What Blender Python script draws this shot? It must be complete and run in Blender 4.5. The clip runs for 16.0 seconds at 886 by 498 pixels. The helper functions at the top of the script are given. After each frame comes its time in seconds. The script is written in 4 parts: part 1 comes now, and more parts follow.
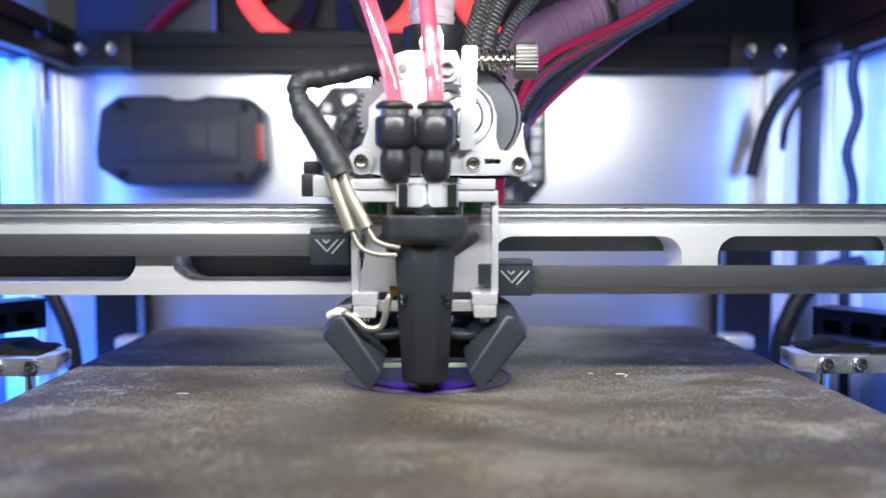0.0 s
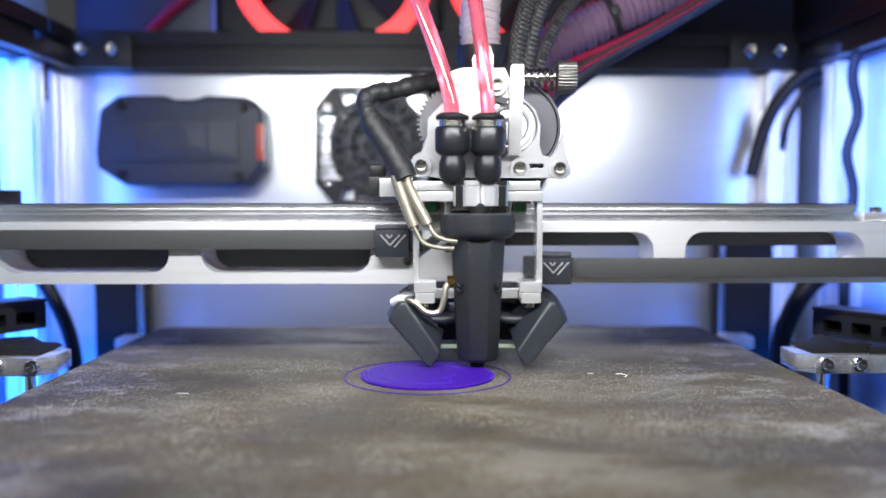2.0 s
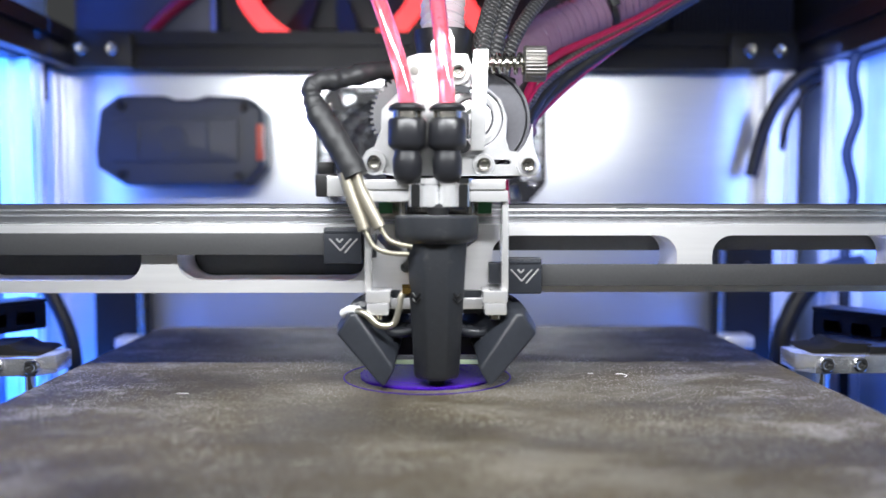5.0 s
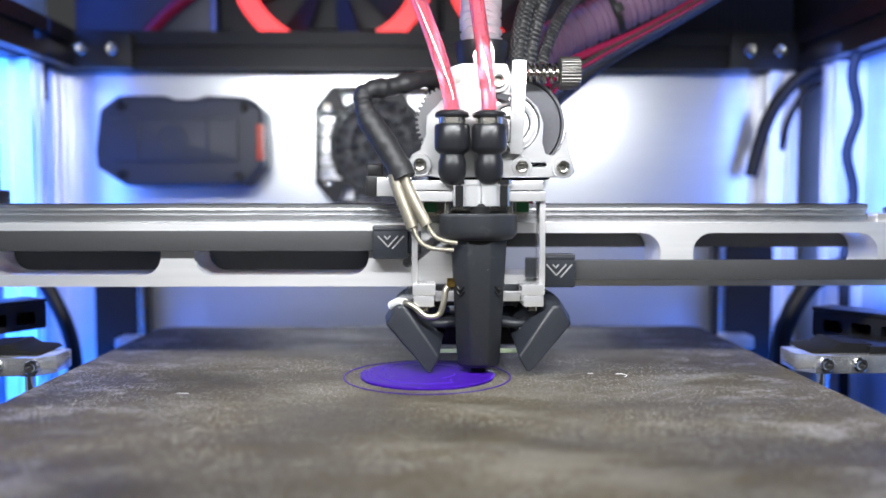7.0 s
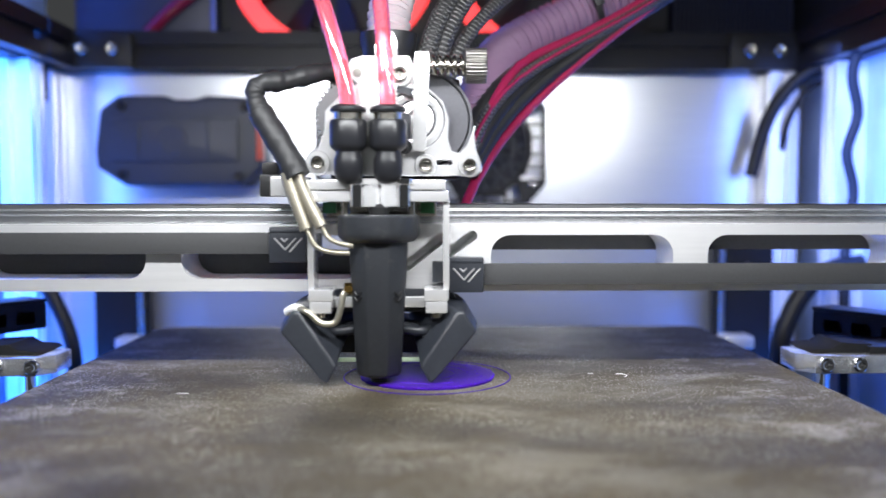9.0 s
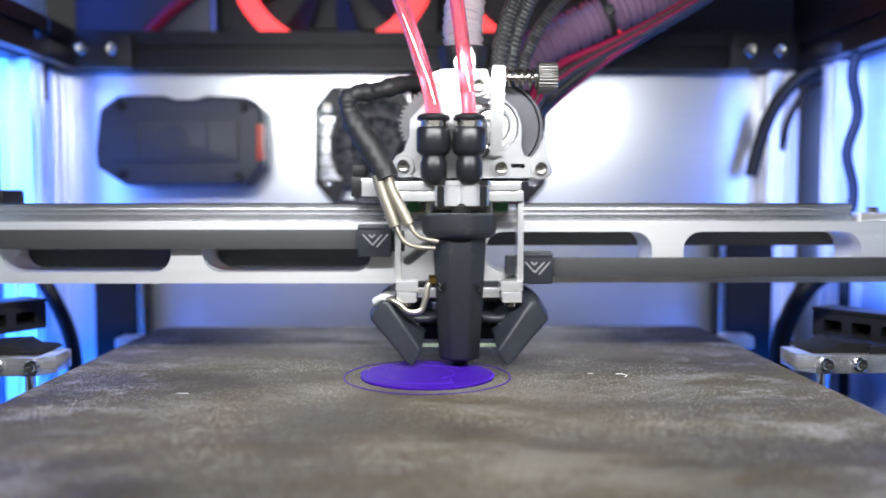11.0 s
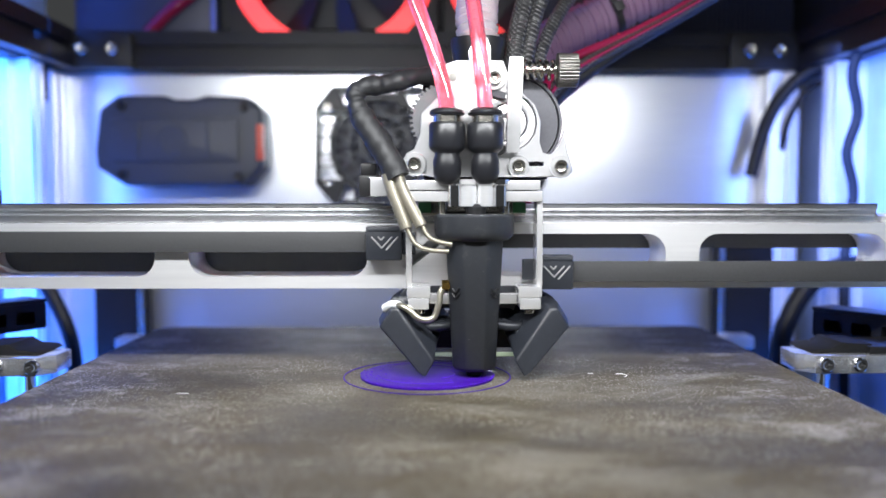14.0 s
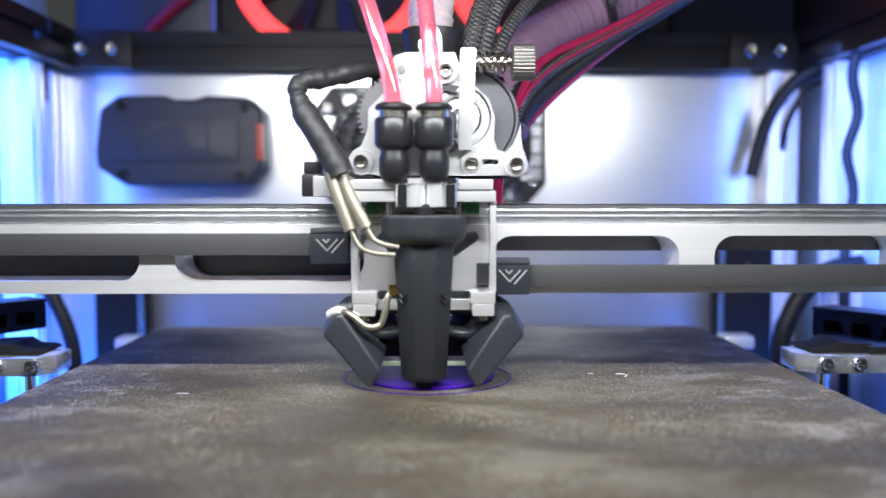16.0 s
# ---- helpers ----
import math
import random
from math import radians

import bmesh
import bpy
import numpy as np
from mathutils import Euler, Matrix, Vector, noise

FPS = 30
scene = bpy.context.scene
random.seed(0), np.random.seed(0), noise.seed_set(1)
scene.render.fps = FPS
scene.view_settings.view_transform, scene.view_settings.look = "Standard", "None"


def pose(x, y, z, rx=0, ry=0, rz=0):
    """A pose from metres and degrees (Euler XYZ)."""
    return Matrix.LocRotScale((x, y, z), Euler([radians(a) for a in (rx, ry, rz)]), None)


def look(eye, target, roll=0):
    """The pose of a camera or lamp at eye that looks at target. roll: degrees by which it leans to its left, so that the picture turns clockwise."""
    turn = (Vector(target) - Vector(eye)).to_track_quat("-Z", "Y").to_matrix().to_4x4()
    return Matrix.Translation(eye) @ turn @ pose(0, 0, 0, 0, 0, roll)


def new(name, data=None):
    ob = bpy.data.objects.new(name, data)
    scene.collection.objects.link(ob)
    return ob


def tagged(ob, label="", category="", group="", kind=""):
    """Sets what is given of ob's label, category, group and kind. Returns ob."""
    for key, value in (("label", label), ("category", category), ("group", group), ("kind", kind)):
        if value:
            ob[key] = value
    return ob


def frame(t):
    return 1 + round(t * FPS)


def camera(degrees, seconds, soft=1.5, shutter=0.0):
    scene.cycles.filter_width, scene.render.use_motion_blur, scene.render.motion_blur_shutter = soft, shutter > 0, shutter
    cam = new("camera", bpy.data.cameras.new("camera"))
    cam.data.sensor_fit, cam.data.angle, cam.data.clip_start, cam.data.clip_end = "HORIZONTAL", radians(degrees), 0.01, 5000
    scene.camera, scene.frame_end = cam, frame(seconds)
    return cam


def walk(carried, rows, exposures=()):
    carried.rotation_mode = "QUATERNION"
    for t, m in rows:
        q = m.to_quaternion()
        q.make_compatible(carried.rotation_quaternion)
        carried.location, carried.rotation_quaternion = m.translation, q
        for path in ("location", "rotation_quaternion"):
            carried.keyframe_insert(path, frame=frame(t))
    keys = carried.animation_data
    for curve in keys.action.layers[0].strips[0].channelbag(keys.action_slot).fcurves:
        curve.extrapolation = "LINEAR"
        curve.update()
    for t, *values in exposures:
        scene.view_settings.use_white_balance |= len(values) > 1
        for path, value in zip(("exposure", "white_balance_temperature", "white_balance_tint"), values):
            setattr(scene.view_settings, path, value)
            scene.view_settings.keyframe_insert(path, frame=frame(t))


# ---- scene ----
# the camera stands still in front of the open printer
cam = camera(53.96, 16.0, soft=1.5, shutter=0.25)
EYE = pose(0.0, -0.378, 0.0766, 90 - 3.31, 0, -0.97)
walk(cam, [(0.0, EYE), (16.0, EYE)], exposures=[(0.0, 0.0), (16.0, 0.0)])
cam.data.dof.use_dof = True
cam.data.dof.focus_distance = 0.372
cam.data.dof.aperture_fstop = 4.8

MM = 0.001

# ---- world and lamps ----
world = bpy.data.worlds.new("room")
scene.world = world
world.use_nodes = True
world.node_tree.nodes["Background"].inputs["Color"].default_value = (0.92, 0.96, 1.0, 1)
world.node_tree.nodes["Background"].inputs["Strength"].default_value = 0.05


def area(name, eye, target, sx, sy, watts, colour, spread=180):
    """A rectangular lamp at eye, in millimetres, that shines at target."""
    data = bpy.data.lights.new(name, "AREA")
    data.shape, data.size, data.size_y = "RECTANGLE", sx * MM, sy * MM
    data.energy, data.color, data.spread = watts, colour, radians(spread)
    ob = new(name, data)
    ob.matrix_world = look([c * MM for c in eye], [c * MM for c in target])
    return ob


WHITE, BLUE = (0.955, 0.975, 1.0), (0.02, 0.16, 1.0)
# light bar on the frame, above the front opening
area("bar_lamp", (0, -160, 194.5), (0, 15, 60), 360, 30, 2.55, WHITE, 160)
# blue light of the strips along the side panels
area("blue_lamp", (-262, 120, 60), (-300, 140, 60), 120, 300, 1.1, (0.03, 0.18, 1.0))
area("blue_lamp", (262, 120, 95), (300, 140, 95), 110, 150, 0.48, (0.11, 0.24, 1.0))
# added lamps without a strip: tint the upper left wall and low back plate
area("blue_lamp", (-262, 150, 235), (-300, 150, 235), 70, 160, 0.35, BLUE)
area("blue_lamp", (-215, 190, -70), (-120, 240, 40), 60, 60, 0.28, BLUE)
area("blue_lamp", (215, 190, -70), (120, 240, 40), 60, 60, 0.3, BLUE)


# ---- materials ----
def mat(name, base, rough=0.5, metal=0.0, vary=0.15, grain=900.0, bump=0.1, stretch=(1, 1, 1), coat=0.0, stain=None, stain_scale=60.0,
        stain_low=0.45, stain_high=0.7, sss=0.0, glow=None, glow_power=0.0, trans=0.0, bump_dist=0.0002, spec=0.5):
    """A principled material with grain and stains at two scales, in metres of the thing's own space."""
    m = bpy.data.materials.new(name)
    m.use_nodes = True
    nt = m.node_tree
    p = nt.nodes["Principled BSDF"]
    link = nt.links.new
    tc = nt.nodes.new("ShaderNodeTexCoord")
    mp = nt.nodes.new("ShaderNodeMapping")
    mp.inputs["Scale"].default_value = stretch
    link(tc.outputs["Object"], mp.inputs["Vector"])
    fine = nt.nodes.new("ShaderNodeTexNoise")
    fine.inputs["Scale"].default_value, fine.inputs["Detail"].default_value = grain, 5
    link(mp.outputs["Vector"], fine.inputs["Vector"])
    big = nt.nodes.new("ShaderNodeTexNoise")
    big.inputs["Scale"].default_value, big.inputs["Detail"].default_value = stain_scale, 6
    big.inputs["Roughness"].default_value = 0.62
    link(mp.outputs["Vector"], big.inputs["Vector"])
    lo = [max(0, c * (1 - vary)) for c in base]
    hi = [min(1, c * (1 + vary)) for c in base]
    ramp = nt.nodes.new("ShaderNodeMix")
    ramp.data_type = "RGBA"
    ramp.inputs["A"].default_value, ramp.inputs["B"].default_value = (*lo, 1), (*hi, 1)
    link(fine.outputs["Fac"], ramp.inputs["Factor"])
    colour = ramp.outputs["Result"]
    if stain:
        edge = nt.nodes.new("ShaderNodeMapRange")
        edge.inputs["From Min"].default_value, edge.inputs["From Max"].default_value = stain_low, stain_high
        link(big.outputs["Fac"], edge.inputs["Value"])
        mix = nt.nodes.new("ShaderNodeMix")
        mix.data_type = "RGBA"
        mix.inputs["B"].default_value = (*stain, 1)
        link(colour, mix.inputs["A"])
        link(edge.outputs["Result"], mix.inputs["Factor"])
        colour = mix.outputs["Result"]
    link(colour, p.inputs["Base Color"])
    rr = nt.nodes.new("ShaderNodeMapRange")
    rr.inputs["To Min"].default_value, rr.inputs["To Max"].default_value = max(0.02, rough * 0.8), min(1, rough * 1.2)
    link(big.outputs["Fac"], rr.inputs["Value"])
    link(rr.outputs["Result"], p.inputs["Roughness"])
    p.inputs["Metallic"].default_value = metal
    p.inputs["Specular IOR Level"].default_value = spec
    p.inputs["Coat Weight"].default_value = coat
    p.inputs["Transmission Weight"].default_value = trans
    if sss:
        p.inputs["Subsurface Weight"].default_value = sss
        p.inputs["Subsurface Radius"].default_value = (0.004, 0.002, 0.002)
    if glow:
        p.inputs["Emission Color"].default_value = (*glow, 1)
        p.inputs["Emission Strength"].default_value = glow_power
    if bump:
        b = nt.nodes.new("ShaderNodeBump")
        b.inputs["Strength"].default_value, b.inputs["Distance"].default_value = bump, bump_dist
        link(fine.outputs["Fac"], b.inputs["Height"])
        link(b.outputs["Normal"], p.inputs["Normal"])
    return m


def bed_material():
    """Worn spring steel: fine speckle, broad smears across, pale dried residue in patches."""
    m = bpy.data.materials.new("spring_steel")
    m.use_nodes = True
    nt = m.node_tree
    p = nt.nodes["Principled BSDF"]
    link = nt.links.new
    tc = nt.nodes.new("ShaderNodeTexCoord")

    def field(scale, detail, stretch, low, high, rough=0.6):
        mp = nt.nodes.new("ShaderNodeMapping")
        mp.inputs["Scale"].default_value = stretch
        link(tc.outputs["Object"], mp.inputs["Vector"])
        n = nt.nodes.new("ShaderNodeTexNoise")
        n.inputs["Scale"].default_value, n.inputs["Detail"].default_value, n.inputs["Roughness"].default_value = scale, detail, rough
        link(mp.outputs["Vector"], n.inputs["Vector"])
        r = nt.nodes.new("ShaderNodeMapRange")
        r.inputs["From Min"].default_value, r.inputs["From Max"].default_value = low, high
        link(n.outputs["Fac"], r.inputs["Value"])
        return r.outputs["Result"], n.outputs["Fac"]

    def mixed(fac, a, b):
        x = nt.nodes.new("ShaderNodeMix")
        x.data_type = "RGBA"
        for key, v in (("A", a), ("B", b)):
            if isinstance(v, tuple):
                x.inputs[key].default_value = (*v, 1)
            else:
                link(v, x.inputs[key])
        link(fac, x.inputs["Factor"])
        return x.outputs["Result"]

    def times(a, b):
        x = nt.nodes.new("ShaderNodeMath")
        x.operation = "MULTIPLY"
        for k, v in enumerate((a, b)):
            if isinstance(v, float):
                x.inputs[k].default_value = v
            else:
                link(v, x.inputs[k])
        return x.outputs["Value"]

    speck, raw = field(780, 4, (0.8, 1, 1), 0.41, 0.6, 0.75)
    smear, _ = field(30, 7, (0.35, 1, 1), 0.42, 0.66)
    brown, _ = field(14, 3, (0.6, 1, 1), 0.38, 0.62)
    patch, _ = field(15, 10, (0.45, 1, 1), 0.51, 0.57, 0.75)
    grit, _ = field(1500, 3, (1, 1, 1), 0.38, 0.66, 0.7)
    base = mixed(speck, (0.009, 0.008, 0.0072), (0.082, 0.07, 0.051))
    base = mixed(times(brown, 0.6), base, (0.105, 0.084, 0.043))
    base = mixed(times(smear, 0.4), base, (0.13, 0.115, 0.085))
    base = mixed(times(patch, times(grit, 0.4)), base, (0.34, 0.33, 0.31))
    # pale specks in the base colour, standing in for glints on the steel
    glint_dots = nt.nodes.new("ShaderNodeTexVoronoi")
    glint_dots.inputs["Scale"].default_value = 820
    link(tc.outputs["Object"], glint_dots.inputs["Vector"])
    dot = nt.nodes.new("ShaderNodeMapRange")
    dot.inputs["From Min"].default_value, dot.inputs["From Max"].default_value = 0.34, 0.2
    link(glint_dots.outputs["Distance"], dot.inputs["Value"])
    where, _ = field(26, 6, (0.6, 1, 1), 0.42, 0.56, 0.7)
    base = mixed(times(dot.outputs["Result"], where), base, (0.4, 0.39, 0.37))
    # flakes of dried glue along both sides of the sheet
    axes = nt.nodes.new("ShaderNodeSeparateXYZ")
    link(tc.outputs["Object"], axes.inputs["Vector"])
    away = nt.nodes.new("ShaderNodeMath")
    away.operation = "ABSOLUTE"
    link(axes.outputs["X"], away.inputs[0])
    side = nt.nodes.new("ShaderNodeMapRange")
    side.inputs["From Min"].default_value, side.inputs["From Max"].default_value = 0.088, 0.125
    link(away.outputs["Value"], side.inputs["Value"])
    flake, _ = field(42, 9, (0.7, 0.9, 1), 0.53, 0.57, 0.72)
    crumb, _ = field(620, 3, (1, 1, 1), 0.4, 0.56, 0.7)
    base = mixed(times(times(flake, side.outputs["Result"]), times(crumb, 0.45)), base, (0.44, 0.43, 0.43))
    link(base, p.inputs["Base Color"])
    p.inputs["Metallic"].default_value = 0.1
    p.inputs["Specular IOR Level"].default_value = 0.15
    rr = nt.nodes.new("ShaderNodeMapRange")
    rr.inputs["To Min"].default_value, rr.inputs["To Max"].default_value = 0.48, 0.68
    link(smear, rr.inputs["Value"])
    link(rr.outputs["Result"], p.inputs["Roughness"])
    b = nt.nodes.new("ShaderNodeBump")
    b.inputs["Strength"].default_value, b.inputs["Distance"].default_value = 0.5, 0.0002
    link(raw, b.inputs["Height"])
    link(b.outputs["Normal"], p.inputs["Normal"])
    return m


def braid_material():
    """Woven sleeve: two crossing sets of fine bands."""
    m = mat("braided_sleeve", (0.02, 0.02, 0.022), 0.5, 0, 0.3, 1500, 0.0)
    nt = m.node_tree
    p = nt.nodes["Principled BSDF"]
    tc = nt.nodes.new("ShaderNodeTexCoord")
    heights = []
    for turn in (40, -40):
        mp = nt.nodes.new("ShaderNodeMapping")
        mp.inputs["Rotation"].default_value = (radians(turn), radians(turn), 0)
        nt.links.new(tc.outputs["Object"], mp.inputs["Vector"])
        w = nt.nodes.new("ShaderNodeTexWave")
        w.bands_direction = "Z"
        w.inputs["Scale"].default_value, w.inputs["Distortion"].default_value = 210, 0.6
        nt.links.new(mp.outputs["Vector"], w.inputs["Vector"])
        heights.append(w.outputs["Fac"])
    x = nt.nodes.new("ShaderNodeMath")
    x.operation = "MULTIPLY"
    nt.links.new(heights[0], x.inputs[0])
    nt.links.new(heights[1], x.inputs[1])
    c = nt.nodes.new("ShaderNodeMix")
    c.data_type = "RGBA"
    c.inputs["A"].default_value, c.inputs["B"].default_value = (0.008, 0.008, 0.009, 1), (0.13, 0.13, 0.13, 1)
    nt.links.new(x.outputs["Value"], c.inputs["Factor"])
    nt.links.new(c.outputs["Result"], p.inputs["Base Color"])
    b = nt.nodes.new("ShaderNodeBump")
    b.inputs["Strength"].default_value, b.inputs["Distance"].default_value = 1.0, 0.0006
    nt.links.new(x.outputs["Value"], b.inputs["Height"])
    nt.links.new(b.outputs["Normal"], p.inputs["Normal"])
    return m


STEEL_SHEET = bed_material()
BRAID = braid_material()
ALU = mat("milled_aluminium", (0.92, 0.92, 0.93), 0.42, 0.74, 0.08, 500, 0.08, (0.05, 1, 1))
ALU_BRIGHT = mat("polished_aluminium", (0.9, 0.9, 0.91), 0.2, 0.7, 0.06, 500, 0.12)
ALU_PANEL = mat("brushed_panel", (0.84, 0.86, 0.9), 0.3, 0.9, 0.08, 900, 0.1, (0.04, 1, 1), stain=(0.72, 0.75, 0.8), stain_scale=8)
RAIL_STEEL = mat("rail_steel", (0.76, 0.77, 0.79), 0.27, 1.0, 0.1, 600, 0.04, (0.03, 1, 1))
ALU_SMOOTH = mat("smooth_aluminium", (0.72, 0.73, 0.76), 0.26, 0.82, 0.1, 500, 0.1, stain=(0.42, 0.43, 0.47), stain_scale=90)
CHROME = mat("chrome", (0.75, 0.75, 0.76), 0.1, 1.0, 0.08, 700, 0.05)
STAINLESS = mat("stainless", (0.5, 0.48, 0.43), 0.22, 1.0, 0.1, 800, 0.05)
DARK_STEEL = mat("blackened_steel", (0.15, 0.145, 0.135), 0.3, 0.9, 0.2, 900, 0.1)
BLACK_ALU = mat("black_anodised", (0.008, 0.008, 0.010), 0.42, 0.0, 0.2, 900, 0.1, spec=0.22)
BLACK_PLASTIC = mat("black_plastic", (0.012, 0.012, 0.013), 0.42, 0, 0.2, 700, 0.12, spec=0.3)
PRINTED = mat("printed_black_plastic", (0.021, 0.024, 0.031), 0.4, 0, 0.2, 500, 0.1)
SILICONE = mat("dark_silicone", (0.018, 0.02, 0.024), 0.42, 0, 0.25, 420, 0.25, stain=(0.04, 0.04, 0.042), stain_scale=220, stain_low=0.6, stain_high=0.75)
FITTING = mat("black_fitting", (0.011, 0.0115, 0.014), 0.3, 0, 0.15, 900, 0.05, spec=0.35)
BELT = mat("rubber_belt", (0.036, 0.037, 0.039), 0.6, 0, 0.25, 900, 0.2)
PURPLE = mat("purple_filament", (0.038, 0.005, 0.24), 0.5, 0, 0.15, 500, 0.22, stain=(0.045, 0.009, 0.29), stain_scale=90, spec=0.12)
PURPLE_GLOSS = mat("glossy_purple_filament", (0.1, 0.03, 0.5), 0.2, 0, 0.1, 500, 0.1)
TUBE_PINK = mat("coolant_tube", (1.0, 0.2, 0.27), 0.06, 0, 0.04, 200, 0.0, trans=0.72, coat=0.7)
TUBE_CLEAR = mat("cloudy_hose", (0.2, 0.125, 0.2), 0.25, 0, 0.08, 300, 0.1, sss=0.2)
HOSE_PALE = mat("pale_air_hose", (0.4, 0.35, 0.37), 0.3, 0, 0.08, 300, 0.1, sss=0.3)
LEAD_STEEL = mat("lead_steel", (0.27, 0.25, 0.2), 0.4, 0.65, 0.15, 700, 0.1)
COVER_BLACK = mat("matt_black_cover", (0.012, 0.012, 0.013), 0.6, 0, 0.2, 400, 0.1, spec=0.15)
MOTOR_GREY = mat("motor_grey", (0.085, 0.085, 0.095), 0.38, 0.3, 0.15, 700, 0.1, spec=0.2)
TUBE_RED = mat("red_hose", (0.2, 0.01, 0.045), 0.2, 0, 0.1, 300, 0.05, sss=0.2)
SHRINK = mat("heat_shrink", (0.015, 0.0155, 0.017), 0.5, 0, 0.3, 300, 0.5, spec=0.35)
CABLE = mat("black_cable", (0.011, 0.011, 0.012), 0.45, 0, 0.2, 500, 0.1, spec=0.28)
PCB = mat("green_board", (0.02, 0.14, 0.05), 0.4, 0, 0.2, 900, 0.1)
PALE_GREEN = mat("pale_green_strip", (0.5, 0.62, 0.42), 0.5, 0, 0.1, 600, 0.1)
BRASS = mat("brass", (0.7, 0.45, 0.13), 0.25, 1.0, 0.1, 700, 0.05)
BOX_GREY = mat("dark_blue_grey_box", (0.026, 0.03, 0.042), 0.5, 0, 0.2, 500, 0.15)
ORANGE = mat("orange_tab", (0.55, 0.07, 0.03), 0.4, 0, 0.1, 500, 0.05)
ACRYLIC = mat("frosted_side_panel", (0.36, 0.46, 0.6), 0.3, 0, 0.1, 60, 0.05, stain=(0.28, 0.38, 0.56), stain_scale=6)
DARK_PANEL = mat("dark_panel", (0.012, 0.014, 0.022), 0.5, 0, 0.2, 400, 0.1)
RED_GLOW = mat("red_light_ring", (0.8, 0.1, 0.1), 0.4, 0, 0.05, 300, 0, glow=(1.0, 0.035, 0.035), glow_power=1.8)
BLUE_GLOW = mat("blue_light_strip", (0.1, 0.3, 0.9), 0.4, 0, 0.05, 300, 0, glow=(0.02, 0.2, 1.0), glow_power=4.0)
WHITE_GLOW = mat("white_light_bar", (0.9, 0.9, 0.9), 0.4, 0, 0.05, 300, 0, glow=(1.0, 0.98, 0.95), glow_power=2.0)
TILE_FLOOR = mat("dark_floor", (0.03, 0.03, 0.035), 0.5, 0, 0.3, 100, 0.1)


# ---- mesh tools, in millimetres ----
def box(bm, x0, x1, y0, y1, z0, z1, r=0.0):
    vs = bmesh.ops.create_cube(bm, size=1.0)["verts"]
    for v in vs:
        v.co = Vector(((x0 + x1) / 2 + v.co.x * (x1 - x0), (y0 + y1) / 2 + v.co.y * (y1 - y0), (z0 + z1) / 2 + v.co.z * (z1 - z0)))
    if r:
        es = list({e for v in vs for e in v.link_edges})
        bmesh.ops.bevel(bm, geom=es, offset=r, segments=2, profile=0.6, affect="EDGES", clamp_overlap=True)
    return bm


def prism(bm, outline, a, b, axis="y"):
    """The outline, counted round once, drawn from a to b along the axis."""
    def put(p, d):
        return {"y": (p[0], d, p[1]), "x": (d, p[0], p[1]), "z": (p[0], p[1], d)}[axis]
    f0 = [bm.verts.new(put(p, a)) for p in outline]
    f1 = [bm.verts.new(put(p, b)) for p in outline]
    faces = [bm.faces.new(f0), bm.faces.new(list(reversed(f1)))]
    n = len(outline)
    for i in range(n):
        faces.append(bm.faces.new((f0[i], f1[i], f1[(i + 1) % n], f0[(i + 1) % n])))
    bmesh.ops.recalc_face_normals(bm, faces=faces)
    return bm


def rod(bm, p0, p1, r0, r1=None, seg=20):
    """A straight rod or cone between two points."""
    r1 = r0 if r1 is None else r1
    p0, p1 = Vector(p0), Vector(p1)
    way = p1 - p0
    m = Matrix.Translation((p0 + p1) / 2) @ way.to_track_quat("Z", "Y").to_matrix().to_4x4()
    bmesh.ops.create_cone(bm, cap_ends=True, segments=seg, radius1=r0, radius2=r1, depth=way.length, matrix=m)
    return bm


def lathe(bm, profile, centre=(0, 0, 0), turn=None, seg=28, start=0.0):
    """(radius, height) pairs turned round the z axis, then turned and moved to centre."""
    m = Matrix.Translation(centre) @ (turn or Matrix.Identity(4))
    rings = []
    closed = profile[0] == profile[-1]
    for r, h in profile[:-1] if closed else profile:
        if r < 1e-6:
            rings.append([bm.verts.new(m @ Vector((0, 0, h)))])
        else:
            rings.append([bm.verts.new(m @ Vector((r * math.cos(start + k * math.tau / seg), r * math.sin(start + k * math.tau / seg), h))) for k in range(seg)])
    faces = []
    for a, b in zip(rings, rings[1:] + rings[:1] if closed else rings[1:]):
        for k in range(seg):
            q = [a[k % len(a)], a[(k + 1) % len(a)], b[(k + 1) % len(b)], b[k % len(b)]]
            q = [v for i, v in enumerate(q) if v not in q[:i]]
            if len(q) > 2:
                faces.append(bm.faces.new(q))
    for ring in (rings[0], rings[-1]):
        if len(ring) > 2 and not closed:
            faces.append(bm.faces.new(ring))
    bmesh.ops.recalc_face_normals(bm, faces=faces)
    return bm


FRONT = Matrix.Rotation(radians(90), 4, "X")
SIDE = Matrix.Rotation(radians(90), 4, "Y")


def smooth_line(points, n):
    """n + 1 points along a smooth curve through the given ones."""
    pts = [Vector(p) for p in points]
    pts = [2 * pts[0] - pts[1]] + pts + [2 * pts[-1] - pts[-2]]
    out = []
    spans = len(pts) - 3
    for i in range(n + 1):
        u = i / n * spans
        k = min(int(u), spans - 1)
        s = u - k
        a, b, c, d = pts[k:k + 4]
        out.append(0.5 * (2 * b + (c - a) * s + (2 * a - 5 * b + 4 * c - d) * s * s + (3 * b - a - 3 * c + d) * s ** 3))
    return out


